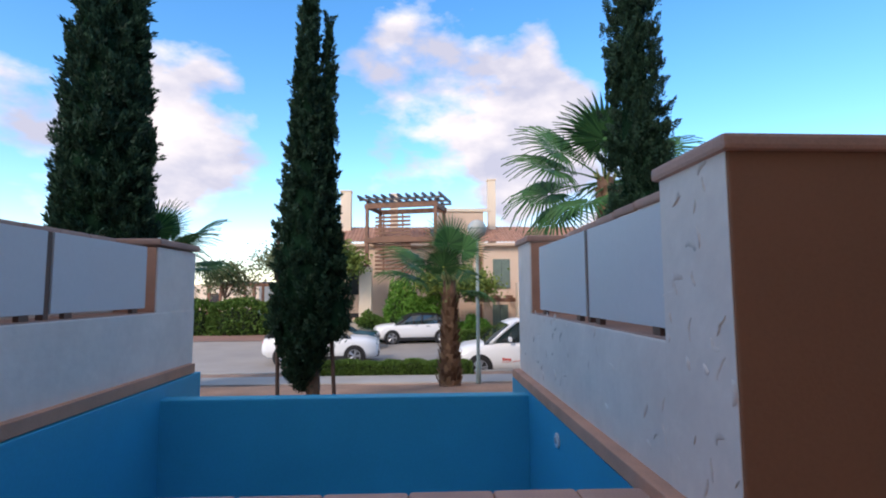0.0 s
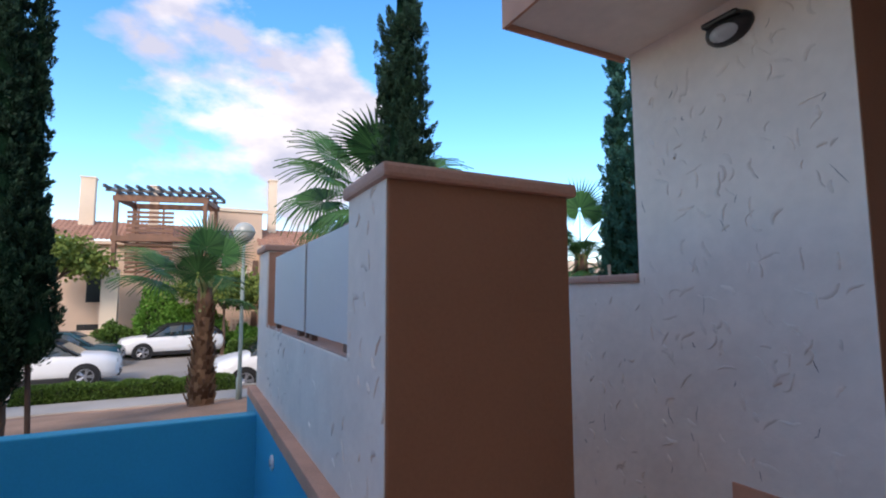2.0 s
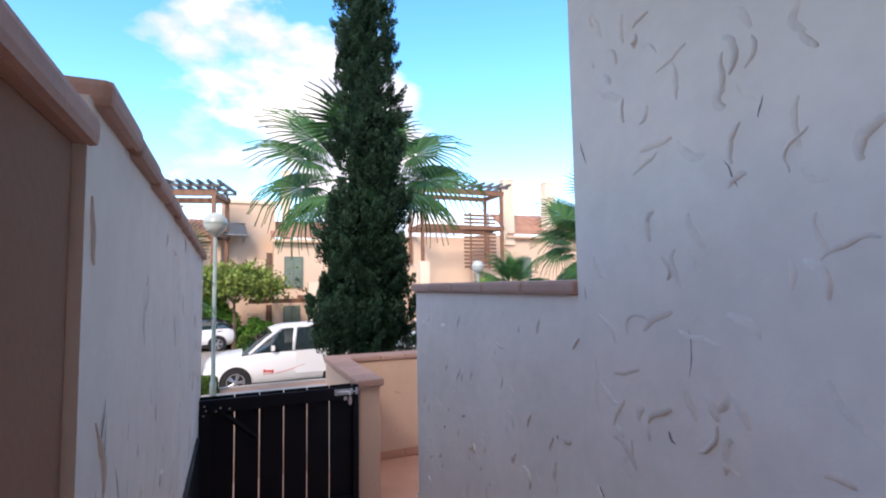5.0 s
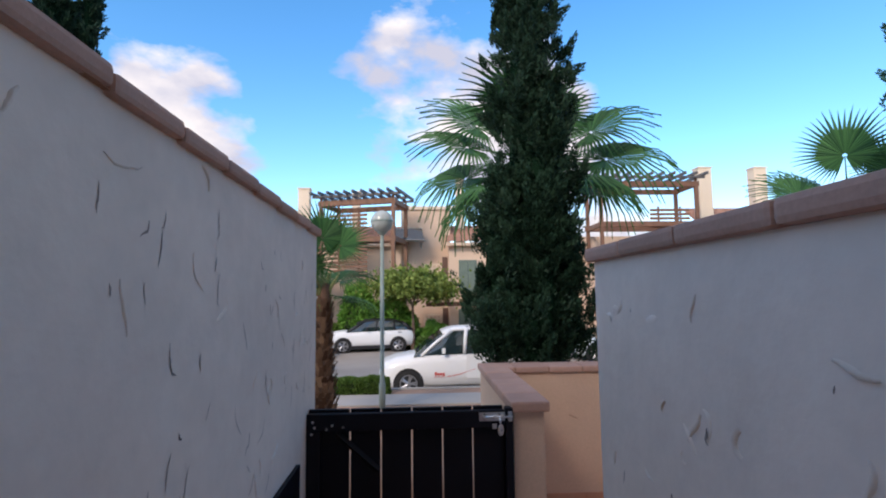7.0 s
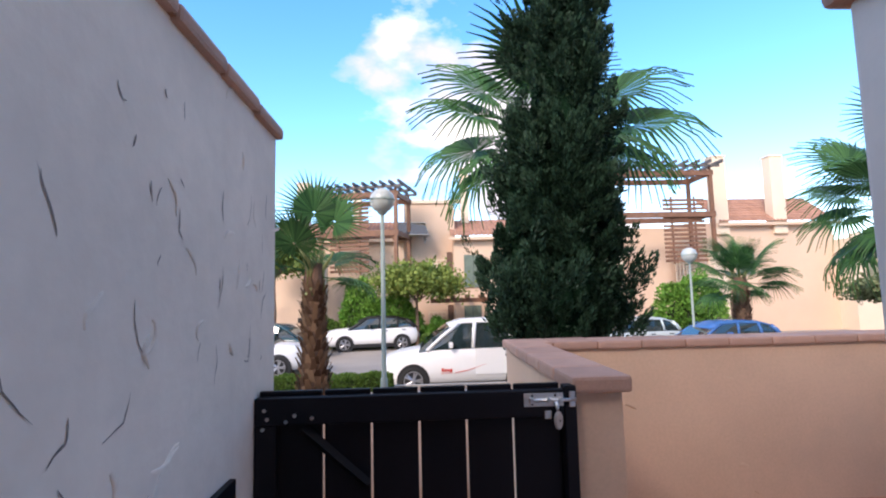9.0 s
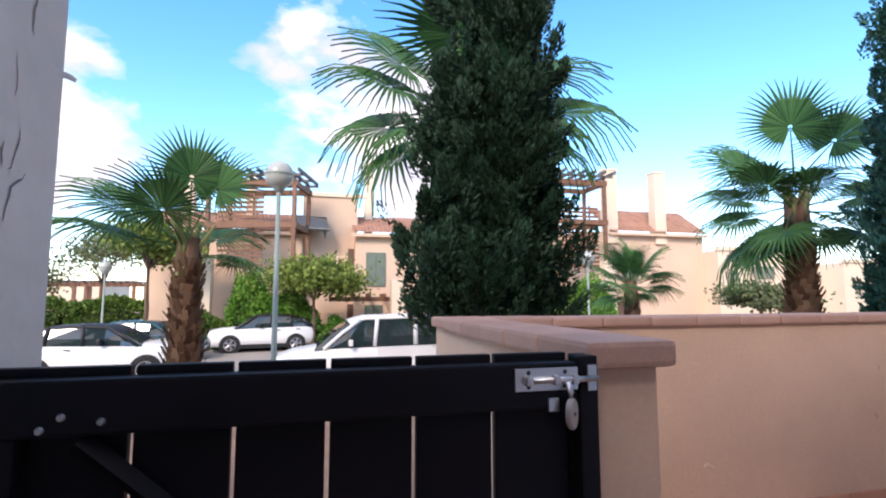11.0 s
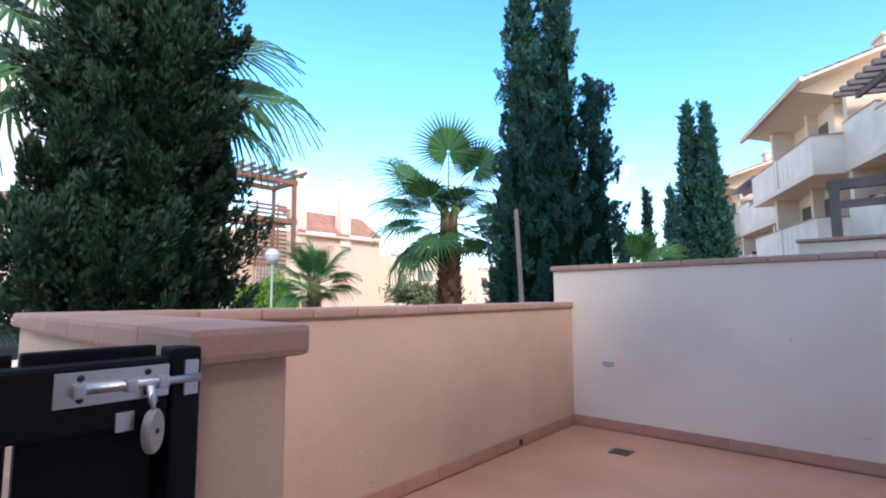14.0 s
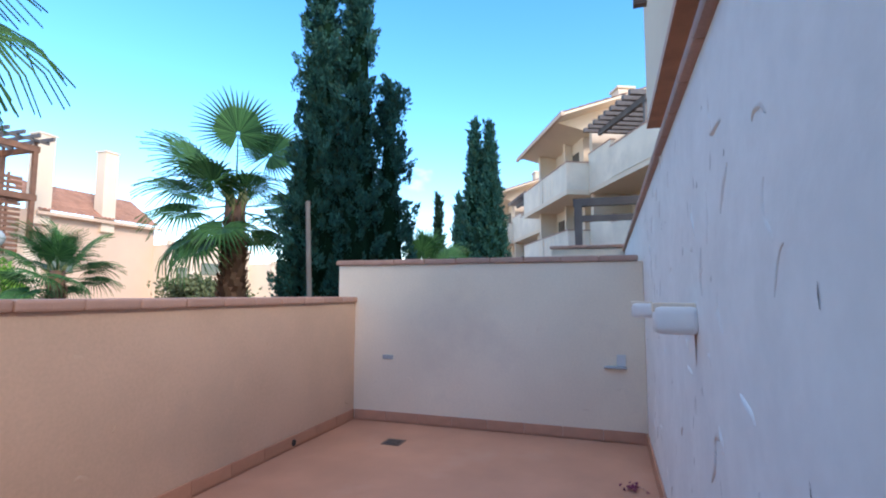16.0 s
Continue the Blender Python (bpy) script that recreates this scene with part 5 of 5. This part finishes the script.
def pergola(label, m, x0, x1, y0, y1, base, top, mid, slats=True, mirror=False):
    p = thing("pergola", label, "pergola", m, "timber pergolas")
    for x in (x0, x1):
        for y in (y0, y1):
            boxes("post", [(x - 0.09, x + 0.09, y - 0.09, y + 0.09, base, top)], TIMBER, p, "", 0.01)
    for z in (top, mid):
        for y in (y0, y1):
            boxes("beam", [(x0 - 0.15, x1 + 0.15, y - 0.10, y + 0.10, z - 0.14, z + 0.14)], TIMBER, p, "", 0.01)
        for x in (x0, x1):
            boxes("beam", [(x - 0.085, x + 0.085, y0 + 0.1, y1 - 0.1, z - 0.13, z + 0.13)], TIMBER, p, "", 0.01)
    for y in (y0 - 0.15, (y0 + y1) / 2, y1 + 0.1):
        boxes("purlin", [(x0 - 0.45, x1 + 0.45, y - 0.05, y + 0.05, top + 0.30, top + 0.42)], TIMBER_GREY, p)
    n = 11
    for i in range(n):
        x = x0 - 0.35 + (x1 - x0 + 0.7) * i / (n - 1)
        boxes("slat", [(x - 0.045, x + 0.045, y0 - 0.65, y1 + 0.35, top + 0.42, top + 0.58)], TIMBER_GREY, p)
    for x in (x0, x1):
        each("prop", [(x - 0.05, x + 0.05, y0 - 0.05, y0 + 0.05, top + 0.1, top + 0.32), (x - 0.05, x + 0.05, y1 - 0.05, y1 + 0.05, top + 0.1, top + 0.32)], TIMBER, p)
    if slats:
        a, b = (x0 + 0.45, x0 + 2.6) if not mirror else (x1 - 2.6, x1 - 0.35)
        for i in range(15):
            z = base - 0.4 + i * 0.23
            boxes("screen_slat", [(a, b, y0 + 0.12, y0 + 0.16, z, z + 0.14)], TIMBER, p)
        for x in (a + 0.5, b - 0.5):
            boxes("screen_post", [(x - 0.04, x + 0.04, y0 + 0.161, y0 + 0.24, base - 0.5, base + 3.1)], TIMBER, p)
    return p


B0 = -1.2
h1 = thing("house", "peach rendered two-storey house with tiled roof", "house", pose(0, 0, 0))
each("wall", [(-6.0, 1.2, 30.6, 40, B0, 4.55), (1.2, 4.1, 31.4, 40, B0, 6.75), (3.95, 10.4, 30.5, 40, B0, 4.55)], HOUSE, h1)
boxes("parapet", [(1.1, 4.6, 31.3, 31.5, 6.75, 6.95)], HOUSE_PALE, h1)
tiled_roof(h1, -6.3, 1.2, 30.3, 4.62, 33.6, 6.0)
tiled_roof(h1, 3.8, 10.6, 30.1, 4.62, 33.4, 6.0)
window(h1, 5.05, 30.5, 1.92, 0.95, 1.68)
window(h1, 4.95, 30.5, -0.45, 0.85, 1.25)
window(h1, 8.4, 30.5, 1.92, 0.95, 1.6)
boxes("window", [(-4.3, -3.05, 30.52, 30.62, 1.5, 3.3)], WINDOW_GLASS, h1, "dark window recess")
boxes("window", [(-4.6, -3.1, 30.52, 30.62, -0.8, 0.4)], WINDOW_GLASS, h1, "dark window recess")
each("doorway", [(3.62, 3.93, 31.30, 31.41, -0.9, 0.9), (3.62, 3.93, 31.30, 31.41, 2.0, 3.9)], BROWN_METAL, h1, "dark narrow opening")
lattice(h1, 2.55, 3.5, 31.2, 2.35, 3.45)
lattice(h1, 2.55, 3.5, 31.2, -0.8, 0.5)
for x, y, z, w in ((4.85, 33.0, 9.1, 0.5), (-4.85, 33.0, 8.3, 0.7), (-1.7, 33.5, 8.2, 0.5)):
    ch = boxes("chimney", [(x - w / 2, x + w / 2, y - 0.3, y + 0.3, 4.6, z)], HOUSE_PALE, h1, "", 0.03)
    boxes("chimney_cap", [(x - w / 2 - 0.04, x + w / 2 + 0.04, y - 0.34, y + 0.34, z, z + 0.08)], HOUSE_PALE, ch)
each("pillar", [(-3.45, -2.75, 28.7, 29.3, B0, 3.1), (5.6, 6.2, 28.3, 28.9, B0, 2.15), (0.6, 1.15, 28.4, 28.9, B0, 1.6)], HOUSE_PALE, h1)
each("garden_wall", [(-6.0, -3.46, 28.5, 28.8, B0, 0.2), (6.21, 10.4, 28.5, 28.8, B0, 0.35)], HOUSE, h1)
boxes("porch_beam", [(2.6, 9.8, 28.95, 29.1, 1.05, 1.28)], TIMBER, h1)
each("porch_rafter", [(3.0 + 0.75 * i, 3.12 + 0.75 * i, 28.5, 30.4, 1.28, 1.44) for i in range(9)], TIMBER, h1)
panel = thing("solar_panel", "tilted blue solar water panel on the flat roof", "solar panel", pose(1.6, 30.4, 5.1, 40, 0, 10))
boxes("glass", [(-0.9, 0.9, -0.6, 0.6, 0, 0.08)], CAR_GLASS, panel)
each("frame", [(-0.94, 0.94, -0.64, -0.6, -0.02, 0.1), (-0.94, 0.94, 0.6, 0.64, -0.02, 0.1)], STEEL, panel)
each("stand", [(-0.8, -0.74, -0.6, 0.6, -0.5, 0.0), (0.74, 0.8, -0.6, 0.6, -0.5, 0.0)], STEEL, panel)
pergola("large brown timber pergola over the house terrace", pose(-3.05, 29.0, 0, 0, 0, -15), 0, 4.1, 0, 2.3, 3.1, 6.66, 4.65)

h2 = thing("house", "peach rendered two-storey house with tiled roof and chimneys", "house", pose(0, 0, 0))
each("wall", [(11.0, 18.6, 30.8, 40, B0, 5.0), (17.6, 26.5, 31.2, 40, B0, 5.3)], HOUSE, h2)
tiled_roof(h2, 19.5, 26.6, 30.8, 5.25, 33.5, 7.1)
for x, z in ((19.75, 9.2), (23.25, 9.2)):
    ch = boxes("chimney", [(x - 0.4, x + 0.4, 31.0, 31.7, 4.6, z)], HOUSE_PALE, h2, "", 0.03)
    boxes("chimney_cap", [(x - 0.44, x + 0.44, 30.96, 31.74, z, z + 0.08)], HOUSE_PALE, ch)
each("pillar", [(17.3, 18.0, 28.1, 28.7, B0, 3.3), (11.9, 12.5, 28.1, 28.7, B0, 3.3)], HOUSE_PALE, h2)
lattice(h2, 16.6, 17.4, 30.6, 1.3, 4.2)
window(h2, 21.0, 31.2, 2.3, 1.0, 1.4)
boxes("door", [(19.6, 20.6, 31.1, 31.21, B0, 1.0)], BROWN_METAL, h2, "dark door")
pergola("large brown timber pergola over the second house", pose(12.2, 28.4, 0), 0, 5.4, 0, 2.2, 3.3, 7.62, 5.4, True, True)
h3 = thing("house", "long low peach rendered building with flat roof", "house", pose(0, 0, 0))
each("wall", [(26.5, 34.0, 30.0, 40, B0, 4.2), (34.0, 40.5, 28.0, 40, B0, 3.4)], HOUSE_PALE, h3)
each("parapet", [(26.4, 34.1, 29.9, 30.05, 4.2, 4.45), (33.9, 40.6, 27.9, 28.05, 3.4, 3.6)], HOUSE_PALE, h3)
each("window", [(27.2, 28.0, 29.94, 30.02, 1.7, 2.8), (29.2, 30.8, 29.94, 30.02, 2.4, 3.2)], WINDOW_GLASS, h3, "dark window")
boxes("wall_low", [(23.0, 33.0, 24.0, 24.25, B0, 0.35)], HOUSE_PALE, h3)
far = thing("house", "distant pale house with timber pergola beyond the square", "house", pose(0, 0, 0))
boxes("wall", [(-34, -19, 60, 68, B0, 2.6)], HOUSE_PALE, far)
each("window", [(-30, -28.5, 59.9, 60.02, 0, 1.6), (-25, -23.5, 59.9, 60.02, 0, 1.6)], WINDOW_GLASS, far, "dark window")
for x in (-21.5, -17.0):
    p = thing("pergola", "distant brown timber pergola", "pergola", pose(0, 0, 0), "timber pergolas")
    for a in (x, x + 3.6):
        for b in (52, 55):
            boxes("post", [(a - 0.12, a + 0.12, b - 0.12, b + 0.12, B0, 2.4)], TIMBER, p)
    each("beam", [(x - 0.4, x + 4, 51.85, 52.15, 2.3, 2.6), (x - 0.4, x + 4, 54.85, 55.15, 2.3, 2.6)], TIMBER, p)
    for k in range(8):
        boxes("slat", [(x - 0.2 + 0.53 * k, x - 0.08 + 0.53 * k, 51.4, 55.6, 2.6, 2.75)], TIMBER_GREY, p)

# ---- the row of flats along the terrace ----
own = thing("upper_flat", "cream plastered upper floor with brown soffit", "house", pose(0, 0, 0))
boxes("wall", [(5.2, 9.1, 0.5, 3.40, 3.30, 7.6)], HOUSE_PALE, own)
boxes("soffit", [(5.19, 9.11, 0.49, 3.41, 3.22, 3.30)], SKIRT, own, "brown painted soffit")
boxes("outlet", [(8.6, 8.7, 3.40, 3.55, 4.6, 4.7)], BROWN_METAL, own, "short brown water outlet")


def flat_block(m, label):
    """A block of flats: local x runs along the facade away from the terrace, y outwards, z up."""
    f = thing("apartment_block", label, "apartment block", m, "row of flats")
    each("wall", [(1.3, 6.3, -9.0, -1.25, -4.0, 8.0), (-7.0, 1.298, -9.0, -2.6, -4.0, 7.9), (6.3, 9.0, -9.0, -2.2, -4.0, 6.6)], HOUSE_PALE, f)
    each("partition", [(4.9, 5.15, -1.25, -0.45, 2.35, 8.0), (2.6, 2.8, -1.25, -0.9, 2.35, 8.0), (-0.2, 0.05, -2.6, -1.0, 2.35, 7.9), (-4.6, -4.35, -2.6, -1.2, 2.35, 7.0)], HOUSE_PALE, f)
    ridge_v, eave_v, ridge_w, eave_w = -3.6, 0.22, 9.62, 8.33
    sect = [(eave_v - 0.1, eave_w - 0.08), (ridge_v, ridge_w - 0.08), (-9.0, ridge_w - 0.9), (-9.0, 7.9), (-1.3, 7.9)]
    bm = bmesh.new()
    lo = [bm.verts.new((0.62, a, b)) for a, b in sect]
    hi = [bm.verts.new((6.2, a, b)) for a, b in sect]
    bm.faces.new(lo)
    bm.faces.new(hi[::-1])
    for k in range(5):
        bm.faces.new((lo[k], lo[(k + 1) % 5], hi[(k + 1) % 5], hi[k]))
    part("gable", bm, HOUSE_PALE, f)
    tiled_roof(f, -0.35, 6.5, eave_v, eave_w, ridge_v, ridge_w)
    pydata("soffit", [(-0.34, eave_v, eave_w - 0.10), (6.49, eave_v, eave_w - 0.10), (6.49, ridge_v, ridge_w - 0.10), (-0.34, ridge_v, ridge_w - 0.10), (-0.34, eave_v, eave_w), (6.49, eave_v, eave_w), (6.49, ridge_v, ridge_w), (-0.34, ridge_v, ridge_w)], [(0, 1, 2, 3), (4, 7, 6, 5), (0, 4, 5, 1), (1, 5, 6, 2), (2, 6, 7, 3), (3, 7, 4, 0)], HOUSE_PALE, f, "cream plastered eaves")
    boxes("gutter", [(-0.36, 6.5, eave_v, eave_v + 0.1, eave_w - 0.05, eave_w + 0.05)], TIMBER_GREY, f)
    ch = boxes("chimney", [(0.9, 1.6, -3.4, -2.7, 8.6, 10.0)], HOUSE_PALE, f, "", 0.03)
    boxes("chimney_cap", [(0.84, 1.66, -3.46, -2.64, 10.0, 10.1)], HOUSE_PALE, ch)
    for top in (6.42, 3.67):
        z = top - 1.3
        bal = boxes("balcony", [(0.0, 6.4, -1.25, 0.0, z, z + 0.2)], HOUSE_PALE, f)
        each("parapet", [(0.0, 6.4, -0.16, -0.001, z + 0.2, top), (0.001, 0.16, -0.92, -0.161, z + 0.2, top), (6.24, 6.399, -1.25, -0.161, z + 0.2, top)], PARAPET, bal, "streaked cream balcony parapet")
        each("coping", [(-0.03, 6.43, -0.19, 0.03, top, top + 0.04), (-0.03, 0.19, -0.92, -0.191, top, top + 0.04)], COPING, bal)
        for u in (1.7, 2.15, 2.6, 3.6):
            boxes("parapet_slot", [(u, u + 0.16, -0.001, 0.012, z + 0.35, top - 0.15)], PLASTER_BACK, bal)
        boxes("parapet_rib", [(3.1, 3.3, 0.0, 0.05, z + 0.2, top - 0.001)], PARAPET, bal)
        b2 = boxes("balcony", [(-7.0, -0.001, -2.6, -0.9, z + 0.02, z + 0.2)], HOUSE_PALE, f)
        each("parapet", [(-2.0, -0.001, -1.08, -0.921, z + 0.2, top + 0.33), (-7.0, -2.001, -1.04, -0.88, z + 0.2, top + 0.04)], PARAPET, b2, "streaked cream terrace parapet")
        each("coping", [(-2.03, -0.001, -1.1, -0.9, top + 0.33, top + 0.37), (-7.0, -2.031, -1.06, -0.86, top + 0.04, top + 0.08)], COPING, b2)
        each("window", [(1.8, 2.55, -1.262, -1.24, z + 0.25, z + 2.3), (3.1, 4.6, -1.262, -1.24, z + 0.25, z + 2.3), (-2.2, -0.7, -2.612, -2.59, z + 0.25, z + 2.2), (-6.2, -4.9, -2.612, -2.59, z + 0.25, z + 2.2)], WINDOW_GLASS, f, "dark glazed doors")
        for u, v in ((-0.21, -1.5), (1.29, -1.8)):
            boxes("wall_lamp", [(u - 0.08, u, v - 0.13, v + 0.13, z + 1.75, z + 1.92)], BLACK_PLASTIC, f, "small dark bulkhead lamp", 0.03)
    return f


def slat_pergola(m):
    p = thing("pergola", "grey weathered timber slat pergola on the upper terrace", "pergola", m, "timber pergolas")
    boxes("beam", [(-4.6, -1.0, -1.02, -0.9, 7.22, 7.42)], TIMBER_GREY, p)
    boxes("beam", [(-4.6, -0.6, -2.58, -2.46, 7.22, 7.42)], TIMBER_GREY, p)
    for k in range(9):
        u = -0.75 - 0.46 * k
        boxes("slat", [(u - 0.08, u + 0.08, -2.58, -0.45, 7.42, 7.58)], TIMBER_GREY, p)
    boxes("post", [(-4.5, -4.38, -1.01, -0.91, 6.5, 7.22)], TIMBER_GREY, p)


# added out of view; heights set by how far its shadow reaches
tagged(boxes("unseen_shade_mass", [(-14.0, 1.9, -14.0, -3.2, 3.3, 9.0), (1.9, 5.2, -14.0, -1.5, 3.5, 6.6), (-14.0, 16.0, -14.0, -3.3, -0.5, 3.3)], HOUSE_PALE, None, "", 0.02), "unseen cream building mass added behind the porch to shade the terrace", "building", "", "structure")
ROW = pose(22.55, 5.38, 0, 0, 0, 24.45)
flat_block(ROW, "cream plastered flats with balconies and tiled roof")
slat_pergola(ROW)
FAR_ROW = ROW @ pose(12.0, 0.1, -0.75)
flat_block(FAR_ROW, "further cream plastered flats with balconies, standing lower")
slat_pergola(FAR_ROW)
per2 = thing("pergola", "dark timber pergola frame on the next terrace", "pergola", pose(0, 0, 0), "timber pergolas")
boxes("post", [(11.06, 11.18, 4.31, 4.43, 0.0, 2.62)], TIMBER_GREY, per2)
boxes("beam", [(11.06, 11.18, 2.4, 4.45, 2.62, 2.75)], TIMBER_GREY, per2)
boxes("beam", [(11.08, 11.16, 2.4, 4.31, 2.36, 2.46)], TIMBER_GREY, per2)
next_block = thing("house", "cream plastered neighbouring flat beside the terrace", "house", pose(0, 0, 0))
each("wall", [(11.2, 15.5, -6.0, 2.4, B0, 5.0)], HOUSE_PALE, next_block)
